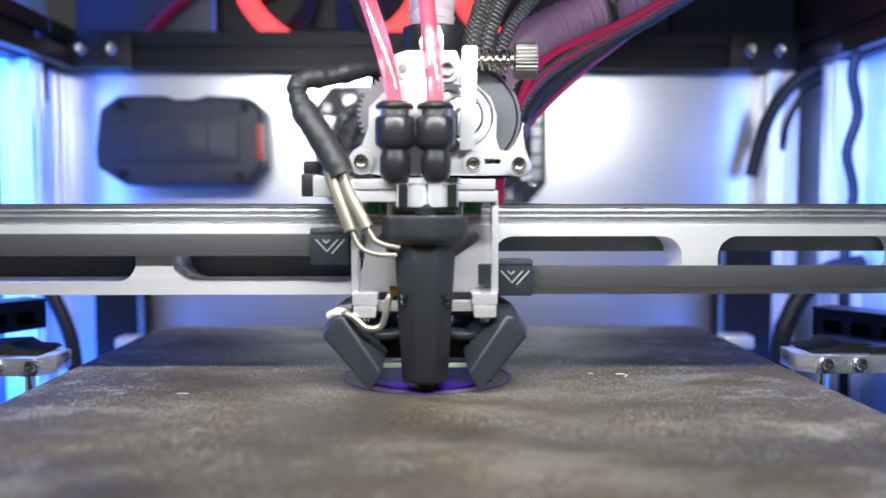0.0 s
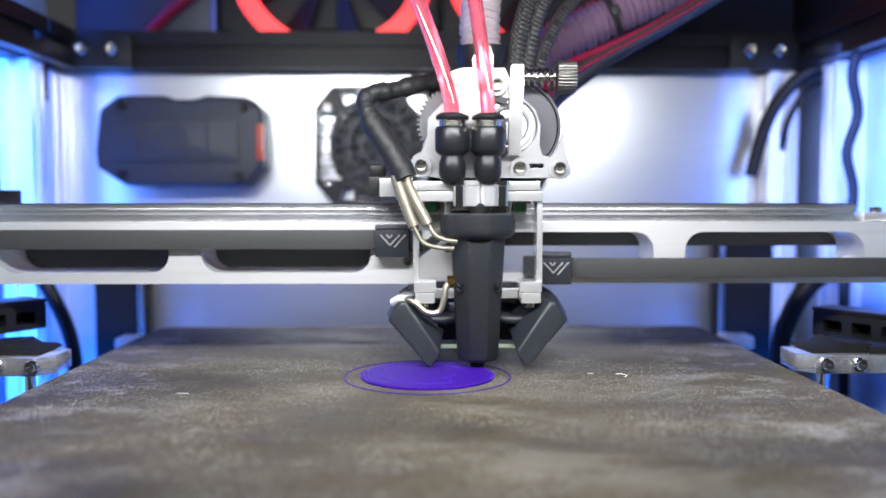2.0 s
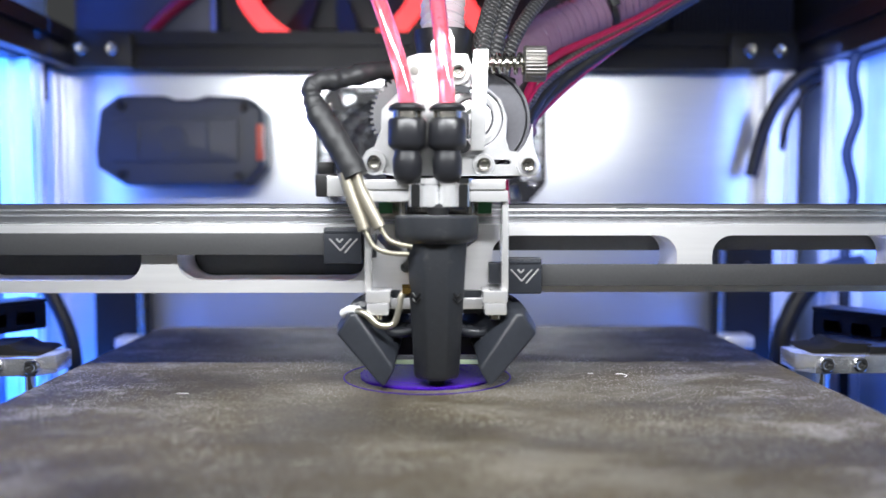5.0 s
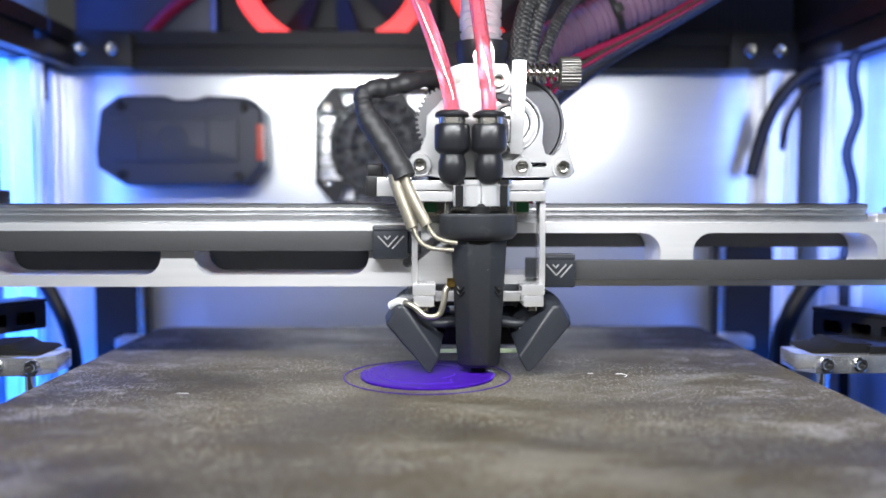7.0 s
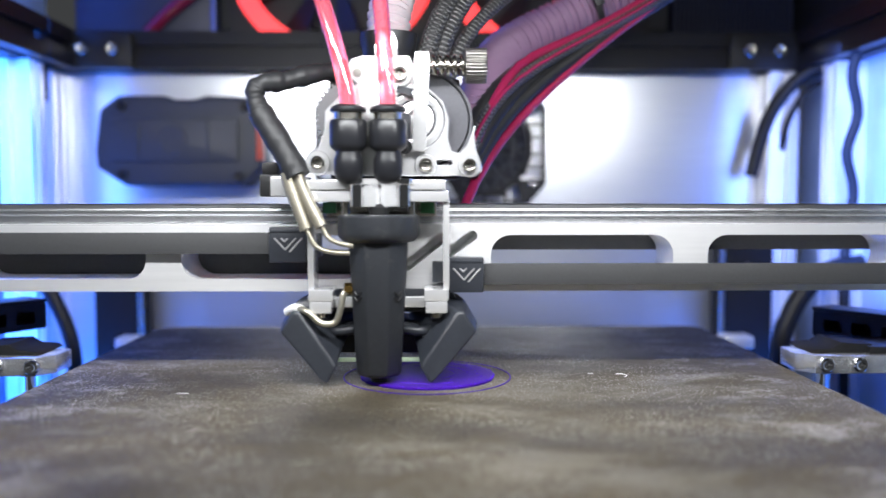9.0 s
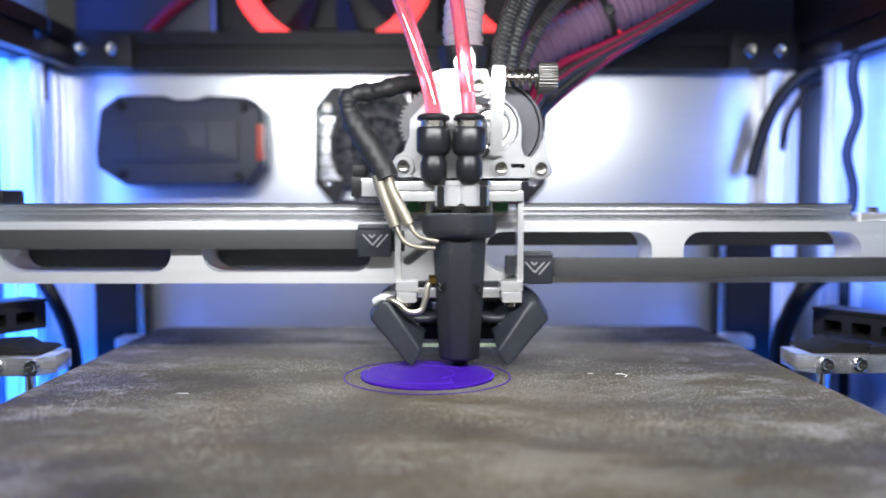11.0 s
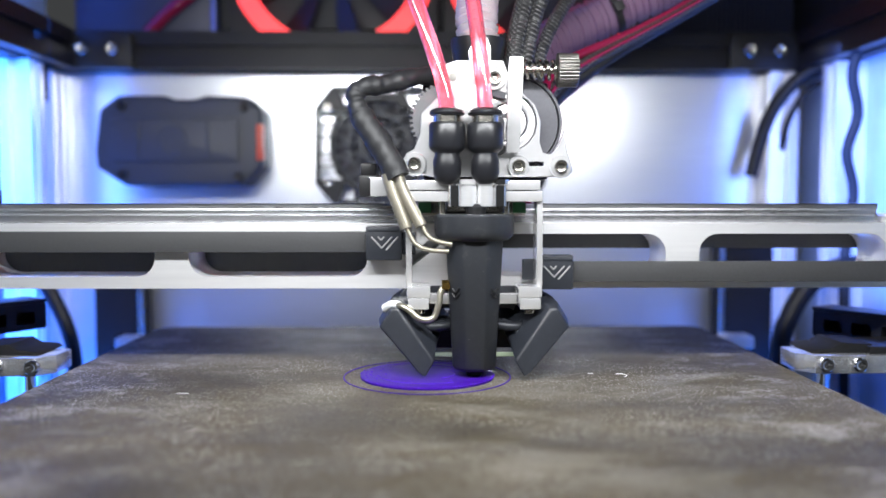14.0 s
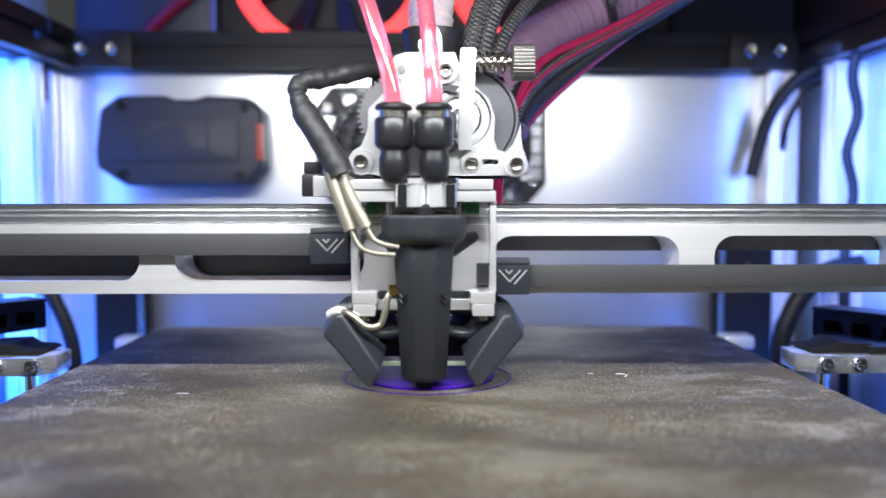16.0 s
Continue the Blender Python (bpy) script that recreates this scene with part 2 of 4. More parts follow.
def hose(bm, points, radius, n=24, seg=12, ribs=0.0, wobble=0.0, capped=True):
    """A round hose along a smooth curve; ribs: depth of its rings."""
    line = smooth_line(points, n)
    rings, normal = [], None
    for i, p in enumerate(line):
        way = (line[min(i + 1, n)] - line[max(i - 1, 0)]).normalized()
        if normal is None:
            normal = way.orthogonal().normalized()
        normal = (normal - way * normal.dot(way)).normalized()
        other = way.cross(normal)
        r = radius + (ribs if i % 2 else -ribs) + wobble * (math.sin(i * 0.55) + 0.7 * math.sin(i * 1.27 + 1))
        rings.append([bm.verts.new(p + r * (math.cos(k * math.tau / seg) * normal + math.sin(k * math.tau / seg) * other)) for k in range(seg)])
    faces = [bm.faces.new(rings[0]), bm.faces.new(rings[-1])] if capped else []
    for a, b in zip(rings, rings[1:]):
        for k in range(seg):
            faces.append(bm.faces.new((a[k], a[(k + 1) % seg], b[(k + 1) % seg], b[k])))
    bmesh.ops.recalc_face_normals(bm, faces=faces)
    return bm


def soften(bm, r, angle=35, segments=2):
    es = [e for e in bm.edges if len(e.link_faces) == 2 and e.calc_face_angle(0) > radians(angle)]
    bmesh.ops.bevel(bm, geom=es, offset=r, segments=segments, profile=0.6, affect="EDGES", clamp_overlap=True)
    return bm


def shade(me, angle=38):
    me.polygons.foreach_set("use_smooth", [True] * len(me.polygons))
    me.set_sharp_from_angle(angle=radians(angle))


def part(name, bm, material, parent=None, label="", at=None):
    """One mesh object, from a bmesh in millimetres, under its thing or part."""
    me = bpy.data.meshes.new(name)
    bmesh.ops.scale(bm, vec=(MM, MM, MM), verts=bm.verts)
    bm.to_mesh(me)
    bm.free()
    shade(me)
    me.materials.append(material)
    ob = new(name, me)
    if at is not None:
        ob.matrix_basis = at
    if parent is not None:
        ob.parent = parent
    if label:
        tagged(ob, label)
    return ob


def thing(name, label, category, group="", at=None):
    ob = new(name)
    ob.empty_display_size = 0.01
    if at is not None:
        ob.matrix_basis = at
    return tagged(ob, label, category, group)


def B():
    return bmesh.new()


def stadium(x0, x1, z0, z1, r, n=6):
    """A rectangle with round corners."""
    out = []
    for cx, cz, a in ((x1 - r, z1 - r, 0), (x0 + r, z1 - r, 90), (x0 + r, z0 + r, 180), (x1 - r, z0 + r, 270)):
        for k in range(n + 1):
            b = radians(a + 90 * k / n)
            out.append((cx + r * math.cos(b), cz + r * math.sin(b)))
    return out


def pierced(bm, outer, holes, a, b):
    """A plate in the x-z plane with through holes, from y = a to y = b."""
    edges = []
    for loop in [outer, *holes]:
        vs = [bm.verts.new((p[0], a, p[1])) for p in loop]
        edges += [bm.edges.new((vs[i], vs[(i + 1) % len(vs)])) for i in range(len(vs))]
    bmesh.ops.triangle_fill(bm, use_beauty=True, use_dissolve=False, edges=edges)
    faces = list(bm.faces)
    ext = bmesh.ops.extrude_face_region(bm, geom=faces)
    for v in ext["geom"]:
        if isinstance(v, bmesh.types.BMVert):
            v.co.y = b
    bmesh.ops.recalc_face_normals(bm, faces=bm.faces)
    return bm


# ---- the printer's frame and panels ----
def extrusion(name, length, size, material, label, at, slot=6.2, deep=4.5):
    """A slotted aluminium profile of that length along z, in its own space."""
    h, s = size / 2, slot / 2
    lip, wide = 1.8, s + 2.2
    side = [(-h, -h), (-s, -h), (-s, -h + lip), (-wide, -h + lip), (-s, -h + deep), (s, -h + deep), (wide, -h + lip), (s, -h + lip), (s, -h)]
    out = []
    for k in range(4):
        c, d = [(1, 0), (0, 1), (-1, 0), (0, -1)][k]
        out += [(x * c - y * d, x * d + y * c) for x, y in side]
    ob = part(name, prism(B(), out, 0, length, "z"), material, at=at)
    return tagged(ob, label, "frame profile", kind="structure")


def place():
    # bed plate with rounded corners, and the aluminium plate under it
    sheet = part("build_plate", prism(B(), stadium(-160, 162, -212, 142, 9, 5), -1.2, 0, "z"), STEEL_SHEET)
    tagged(sheet, "worn dark spring steel build plate with pale glue residue", "build plate")
    under = part("heated_bed", prism(B(), stadium(-158, 160, -210, 139, 6, 4), -9.5, -1.25, "z"), ALU)
    tagged(under, "milled aluminium heated bed under the steel sheet", "heated bed")
    # skirt line and printed disc
    disc = B()
    prof = [(0.0, 1.25)]
    for k in range(1, 27):
        prof.append((k * 1.05, 1.22 + (0.06 if k % 2 else -0.05)))
    prof += [(28.3, 1.15), (28.9, 0.8), (28.8, 0.02)]
    lathe(disc, prof, seg=96)
    for v in disc.verts:
        a = math.atan2(v.co.y, v.co.x)
        k = 1 + (0.006 * math.sin(9 * a) + 0.005 * math.sin(17 * a + 1) + 0.004 * math.sin(31 * a + 2)) * (v.co.xy.length / 28.9) ** 4
        v.co.x, v.co.y = v.co.x * k, v.co.y * k
    ob = part("printed_disc", disc, PURPLE, at=pose(-0.0005, -0.0055, 0.0))
    tagged(ob, "half-finished flat purple plastic disc on the build plate", "printed part")
    for r, a0, a1, z in ((21.5, 200, 300, 1.24), (17.5, 20, 110, 1.24), (24, 40, 130, 1.24), (12, -60, 40, 1.24), (26.5, 60, 200, 1.2)):
        pts = [(r * math.cos(radians(a0 + (a1 - a0) * k / 8)), r * math.sin(radians(a0 + (a1 - a0) * k / 8)), z) for k in range(9)]
        part("bead", hose(B(), pts, 0.2, 32, 6), PURPLE_GLOSS, ob)
    rnd = random.Random(5)
    crumbs = B()
    for k in range(150):
        a = rnd.uniform(0, math.tau)
        r = 28.6 + rnd.uniform(-0.7, 0.4) if k < 90 else rnd.choice((17.5, 21.5, 24)) + rnd.uniform(-0.5, 0.5)
        c = Vector((r * math.cos(a), r * math.sin(a), 1.0 if k < 90 else 1.25))
        bmesh.ops.create_icosphere(crumbs, subdivisions=1, radius=rnd.uniform(0.18, 0.42), matrix=Matrix.Translation(c))
    part("crumbs", crumbs, PURPLE_GLOSS, ob, "glossy blobs of plastic along the edge")
    ring = B()
    lathe(ring, [(35.5, 0.02), (35.5, 0.28), (36.1, 0.28), (36.1, 0.02), (35.5, 0.02)], seg=96)
    tagged(part("skirt_line", ring, PURPLE, at=pose(-0.0005, -0.0055, 0)), "thin purple plastic skirt line round the disc", "printed line")
    # white scratches on the plate
    for pts in (((82, -2.5, 0.12), (85, -3, 0.12), (86, -6, 0.12), (84.5, -9, 0.12)), ((-99, -37.5, 0.1), (-96.5, -38, 0.1), (-94.5, -37.8, 0.1)),
                ((70, -1, 0.1), (71.5, -2, 0.1), (72, -2.6, 0.1))):
        ob = part("glue_streak", hose(B(), pts, 0.22, 10, 6), PALE_WHITE)
        tagged(ob, "thin white streak of dried glue on the plate", "streak")
    # back plate
    back = part("wall_back", box(B(), -262, 262, 238, 241, -110, 169.5), ALU_PANEL)
    tagged(back, "brushed aluminium back plate of the printer", "panel", kind="structure")
    for name, x0, x1 in (("wall_left", -279, -275), ("wall_right", 275, 279)):
        top = 330 if x0 < 0 else 192
        ob = part(name, box(B(), x0, x1, -120, 262, -110, top), ACRYLIC)
        tagged(ob, "frosted side panel lit blue from a light strip", "panel", kind="structure")
    tagged(part("wall_right_upper", box(B(), 275, 279, -120, 330, 192.1, 330), DARK_PANEL), "dark upper side panel", "panel", kind="structure")
    tagged(part("floor", box(B(), -279, 279, -215, 262, -116, -111), TILE_FLOOR), "dark base plate of the printer", "base", kind="structure")
    tagged(part("ceiling", box(B(), -279, 279, -100, 400, 331, 335), DARK_PANEL), "dark top panel of the printer", "panel", kind="structure")
    tagged(part("wall_rear", box(B(), -279, 279, 330, 334, 169.5, 331), DARK_PANEL), "dark rear hood above the back plate", "panel", kind="structure")
    # frame
    ry90 = Matrix.Rotation(radians(90), 4, "Y")
    extrusion("rear_beam", 520, 25, BLACK_ALU, "black anodised slotted beam across the rear", Matrix.Translation((-0.26, 0.2255, 0.176)) @ ry90)
    for x in (-0.2475, 0.2605):
        extrusion("side_beam", 555, 25, BLACK_ALU, "black anodised slotted beam along the side", Matrix.Translation((x, -0.345, 0.1762)) @ Matrix.Rotation(radians(-90), 4, "X"))
    for x in (-0.262, 0.243):
        extrusion("corner_post", 268, 20, ALU, "silver slotted corner post of the frame", Matrix.Translation((x, 0.226, -0.105)))
    for x in (-0.2555, 0.266):
        extrusion("corner_post", 268, 20, ALU, "silver slotted post beside the side panel", Matrix.Translation((x, 0.178, -0.105)))
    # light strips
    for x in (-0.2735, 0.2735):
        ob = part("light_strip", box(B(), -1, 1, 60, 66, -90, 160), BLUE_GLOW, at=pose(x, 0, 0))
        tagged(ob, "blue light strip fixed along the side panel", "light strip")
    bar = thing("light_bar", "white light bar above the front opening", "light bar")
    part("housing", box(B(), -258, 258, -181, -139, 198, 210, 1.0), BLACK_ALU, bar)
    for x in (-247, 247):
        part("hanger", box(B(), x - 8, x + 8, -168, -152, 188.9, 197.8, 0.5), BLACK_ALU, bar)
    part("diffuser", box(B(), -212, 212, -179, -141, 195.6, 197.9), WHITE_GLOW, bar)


PALE_WHITE = mat("dried_glue", (0.75, 0.75, 0.74), 0.6, 0, 0.1, 500, 0.1)


def screw_head(bm, centre, r, turn=FRONT, tall=None):
    """A socket head with its hollow hexagon."""
    t = tall or r * 0.9
    lathe(bm, [(0, t * 0.35), (r * 0.5, t * 0.35), (r * 0.52, t * 0.95), (r * 0.6, t), (r * 0.86, t), (r, t * 0.82), (r, 0)], centre, turn, 20)
    return bm


def corner_bracket(x, mirror):
    br = thing("corner_bracket", "black corner bracket with two steel screws", "bracket", "frame brackets", at=pose(x * MM, 0.2128, 0.1755))
    part("plate", soften(prism(B(), [(-26 * mirror, -12), (20 * mirror, -12), (20 * mirror, 10), (-18 * mirror, 12), (-26 * mirror, 4)], -3.5, 0), 0.6), BLACK_PLASTIC, br)
    for dx in (-12, 8):
        part("screw", screw_head(B(), (dx * mirror, -3.5, 0), 4.2), STAINLESS, br)


def fan(x, z):
    """A large round fan whose ring glows red."""
    f = thing("case_fan", "black case fan with a glowing red light ring", "fan", "fans on the radiator", at=pose(x * MM, 0.250, z * MM))
    hole = [(66 * math.cos(a * math.tau / 48), 66 * math.sin(a * math.tau / 48)) for a in range(48)]
    part("frame", pierced(B(), stadium(-72, 72, -72, 72, 8, 4), [hole], -12, 12), BLACK_PLASTIC, f)
    part("light_ring", lathe(B(), [(60, 12.4), (60, 15), (73, 15), (73, 12.4), (60, 12.4)], (0, 0, 0), FRONT, 64), RED_GLOW, f, "glowing red ring")
    hub = part("hub", lathe(B(), [(0, 10), (20, 10), (22, 8), (22, -8)], (0, 0, 0), FRONT, 32), BLACK_PLASTIC, f)
    for k in range(9):
        bm = B()
        prism(bm, [(20, -3), (58, -9), (58, 12), (20, 3)], -1, 1)
        bmesh.ops.rotate(bm, verts=bm.verts, matrix=Matrix.Rotation(radians(28), 3, "X"))
        bmesh.ops.rotate(bm, verts=bm.verts, matrix=Matrix.Rotation(k * math.tau / 9, 3, "Y"))
        part("blade", bm, DARK_PANEL, hub)
    return f


def grille_fans():
    """Twin vent on the back plate: a pierced housing with two honeycomb grilles."""
    v = thing("exhaust_vent", "black twin exhaust vent with honeycomb grilles on the back plate", "vent", at=pose(1.8 * MM, 0.2375, 0.113))
    w, h = 79, 40
    outer = [(-w + 12, h), (w - 12, h), (w, h - 14), (w, -h + 14), (w - 12, -h), (-w + 12, -h), (-w, -h + 14), (-w, h - 14)]
    holes = []
    for cx in (-36, 36):
        holes.append([(cx + 31 * math.cos(a * math.tau / 36), 31 * math.sin(a * math.tau / 36)) for a in range(36)])

    def edge(z):
        return 36 + math.sqrt(33 ** 2 - z ** 2)
    for sx in (-1, 1):
        for z0, z1 in ((-23, -15.5), (-13.5, -6.5), (-5, 5), (6.5, 13.5), (15.5, 23)):
            near = max(edge(z0), edge(z1))
            holes.append([(sx * (w - 3.2), z0), (sx * (w - 3.2), z1), (sx * (edge(z1) + 0.6), z1), (sx * (near + 0.6), (z0 + z1) / 2), (sx * (edge(z0) + 0.6), z0)])
        for sz in (-1, 1):
            holes.append([(sx * 52.5, sz * (h - 3)), (sx * 62, sz * (h - 3)), (sx * 58.5, sz * 26.5), (sx * 51.5, sz * 31)])
            for x0, x1 in ((38, 50.5), (23, 36)):
                holes.append([(sx * x0, sz * (h - 2.6)), (sx * x1, sz * (h - 2.6)), (sx * x1, sz * (h - 5)), (sx * x0, sz * (h - 5))])
            holes.append([(sx * 3, sz * (h - 3)), (sx * 19, sz * (h - 3)), (sx * 14, sz * (h - 12)), (sx * 3, sz * (h - 24))])
    part("housing", pierced(B(), outer, holes, -17, -13), BLACK_PLASTIC, v)
    for sx in (-1, 1):
        for sz in (-1, 1):
            part("standoff", rod(B(), (sx * (w - 9), -13, sz * (h - 15)), (sx * (w - 9), 0, sz * (h - 15)), 3), BLACK_PLASTIC, v)
    for cx in (-36, 36):
        # a web of rings and slanted spokes
        web = B()
        for r in (12, 21.5):
            lathe(web, [(r - 0.9, 13.5), (r - 0.9, 16), (r + 0.9, 16), (r + 0.9, 13.5), (r - 0.9, 13.5)], (cx, 0, 0), FRONT, 30)
        for r0, r1, count, lean in ((3, 12.2, 6, 0.5), (11.8, 21.6, 9, 0.22), (21.2, 31.2, 12, 0.16)):
            for k in range(count):
                a = k * math.tau / count + r0 * 0.07
                for turn in (-lean, lean):
                    rod(web, (cx + r0 * math.cos(a), -15, r0 * math.sin(a)), (cx + r1 * math.cos(a + turn), -15, r1 * math.sin(a + turn)), 0.85, None, 6)
        part("grille", web, PRINTED, v)
        fan_rotor = B()
        lathe(fan_rotor, [(0, 7), (13, 7), (14, 6), (14, 2), (32, 4), (32, 1.5), (14, 0.4), (0, 0.4)], (cx, 0, 0), FRONT, 32)
        part("rotor", fan_rotor, DARK_PANEL, v)
    for sx in (-1, 1):
        for sz in (-1, 1):
            part("screw", screw_head(B(), (sx * (w - 9), -16, sz * (h - 15)), 3.0), STAINLESS, v)


def filter_box():
    """The closed box on the back plate, with an orange tab."""
    b = thing("control_box", "dark grey plastic box with an orange tab on the back plate", "box")
    xs = [(-217.5, 136), (-205, 145), (-175, 145), (-168, 142.4), (-155, 142.4), (-147, 145), (-120, 144), (-110.5, 136), (-110.5, 98), (-122, 85), (-201, 85), (-220, 97), (-221, 108)]
    part("body", soften(prism(B(), xs, 206, 237.6), 3.0, 30, 3), BOX_GREY, b)
    part("cover", soften(prism(B(), stadium(-212, -126, 101, 130, 3), 203.6, 206.2), 0.8), BOX_GREY, b)
    part("boss", lathe(B(), [(0, 0.5), (9, 0.5), (9.6, 0)], (-169, 203.6, 115.5), FRONT, 32), BOX_GREY, b)
    for x in (-193, -147):
        part("panel_line", box(B(), x, x + 2, 202.8, 204, 102, 129, 0.3), BOX_GREY, b)
    part("panel_line", box(B(), -211, -127, 202.9, 204, 129.2, 130.4, 0.3), BOX_GREY, b)
    part("tab", box(B(), -114, -109.9, 203.5, 214, 102, 126, 1.0), ORANGE, b, "bright orange tab")
    for x, z in ((-203, 92.5), (-122, 137), (-203, 138), (-126, 91)):
        part("screw", screw_head(B(), (x, 206, z), 3.2), BLACK_PLASTIC, b)


def surroundings():
    filter_box()
    grille_fans()
    corner_bracket(-217, 1)
    corner_bracket(223.5, -1)
    for x in (-66, 83):
        fan(x, 245)
    rad = thing("radiator", "dark finned radiator behind the case fans", "radiator")
    part("core", box(B(), -160, 175, 264, 300, 200, 328), DARK_PANEL, rad)
    for k in range(26):
        part("fin", box(B(), 178 + k * 3.4, 179.6 + k * 3.4, 258, 296, 194, 328), NAVY, rad)
    ps = thing("power_supply", "dark blue metal box above the rear beam", "power supply")
    part("case", box(B(), -248, -150, 246, 300, 193, 328, 2), NAVY, ps)
    part("edge", box(B(), -152, -149, 243, 246, 193, 328, 0.5), BLUE_GLASS, ps)
    loop = part("coolant_loop", hose(B(), [(-195, 240, 192), (-180, 238, 206), (-160, 236, 222), (-140, 236, 250)], 4.5, 16), TUBE_RED)
    tagged(loop, "magenta coolant hose rising over the rear beam", "hose")
    # hanging black cables at the far corner
    for pts, r in (([(273, 190, 168), (252, 205, 160), (236, 214, 140), (228, 220, 115), (223, 222, 92)], 4.5), ([(268, 195, 156), (256, 208, 150), (246, 214, 132), (242, 218, 110)], 2.0),
                   ([(258, 146, 165.6), (257, 150, 150), (263, 154, 128), (258, 157, 105), (264, 159, 80), (260, 160, 40), (262, 160, -60)], 3.2)):
        tagged(part("hanging_cable", hose(B(), pts, r, 24), CABLE), "black cable hanging down beside the corner post", "cable")
    tagged(part("hanging_cable", hose(B(), [(-253, 205, 168), (-253, 205, 156), (-253, 205, 141)], 2.4, 8), CABLE), "black cable end hanging at the corner post", "cable")
    # behind the bed: guide rods and black panels
    for x in (-191, 197):
        tagged(part("guide_rod", rod(B(), (x, 200, -105), (x, 200, 60), 1.9), STAINLESS), "thin steel guide rod behind the bed", "rod")
    for x0, x1 in ((-226, -194), (200, 236)):
        cover = thing("motor_cover", "tall black cover beside the guide rod", "cover")
        part("body", soften(box(B(), x0, x1, 212, 234, -105, 44), 1.2), COVER_BLACK, cover)
        part("cap", soften(box(B(), x0 - 1, x1 + 1, 211, 235, 44.1, 48), 1.0), COVER_BLACK, cover)
        for z in (-20, 30):
            part("screw", screw_head(B(), ((x0 + x1) / 2, 212, z), 2.6), DARK_STEEL, cover)
    for x0, x1 in ((-191, -176), (182, 201)):
        ob = part("bed_clip", soften(box(B(), x0, x1, 150, 166, -16, -8), 2.0), ALU)
        tagged(ob, "small silver block under the bed's rear corner", "bracket")
    # blue-lit hoses at both sides behind the bed
    for pts, r in (([(-262, 161, 60), (-245, 161, 38), (-232, 161, 16), (-222, 161, -8), (-219, 161, -35), (-219, 161, -100)], 4.6),
                   ([(270, 158, 36), (250, 158, 32), (235, 158, 20), (225, 158, 2), (220.5, 158, -18), (220.5, 158, -100)], 6)):
        tagged(part("side_hose", hose(B(), pts, r, 24), CABLE), "thick black cable bending down behind the bed", "cable")
    # bed carriers and slotted arms at both sides of the bed
    for s in (-1, 1):
        c = thing("bed_carrier", "silver milled bed carrier block with socket screws", "carrier block", "bed carriers")
        part("block", soften(prism(B(), [(s * 170.6, -1.5), (s * 240, -1.5), (s * 240, 23), (s * 164.5, 23), (s * 164.5, 6)][::s], -0.4, 7.6, "z"), 0.5), ALU_SMOOTH, c)
        for dx in ((174.6, 189.5) if s > 0 else (171.4, 187)):
            part("screw", screw_head(B(), (s * dx, -1.5, 3.8), 3.2), CHROME, c)
        part("post", lathe(B(), [(3.2, -40), (3.2, -9), (2.2, -8.4), (2.2, -0.5)], (s * 176, 6, 0)), CHROME, c)
        body = B()
        prism(body, [(s * 171, 7.7), (s * 196, 7.7), (s * 199, 11.6), (s * 185, 12.4), (s * 181, 9.8), (s * 173, 9.2)], 5, 30)
        part("rest", soften(body, 0.5), COVER_BLACK, c)
        part("shim", soften(box(B(), *sorted((s * 196, s * 232)), 2, 30, 7.7, 11), 0.6), BLACK_PLASTIC, c)
        part("washer", lathe(B(), [(4.4, -1.2), (4.4, -0.45), (2.2, -0.45), (2.2, -1.2), (4.4, -1.2)], (s * 176, 6, 0)), STAINLESS, c)
        arm = thing("slotted_arm", "black plastic arm with square slots over the bed carrier", "arm", "slotted arms", at=pose(0.197 if s > 0 else -0.193, 0.062, 0.0066 if s > 0 else 0.0115, 0, 0, -57 * s))
        holes = [stadium(s * (6 + 15 * k) if s > 0 else -(16 + 15 * k), (s * (6 + 15 * k) if s > 0 else -(16 + 15 * k)) + 10, 3, 9, 0.8, 2) for k in range(5)]
        out = stadium(*sorted((0, s * 86)), 0, 13, 1.0, 2)
        part("rail", pierced(B(), out, holes, 0, 12), BLACK_PLASTIC, arm)
        part("top", box(B(), *sorted((0, s * 86)), -1, 16, 13.05, 15, 0.5), BLACK_PLASTIC, arm)
        part("core", box(B(), *sorted((s * 2, s * 84)), 12.05, 15, 0.5, 13), BLACK_PLASTIC, arm)


NAVY = mat("dark_navy", (0.009, 0.014, 0.05), 0.45, 0, 0.2, 300, 0.1)
BLUE_GLASS = mat("blue_edge", (0.03, 0.08, 0.5), 0.3, 0, 0.1, 300, 0)


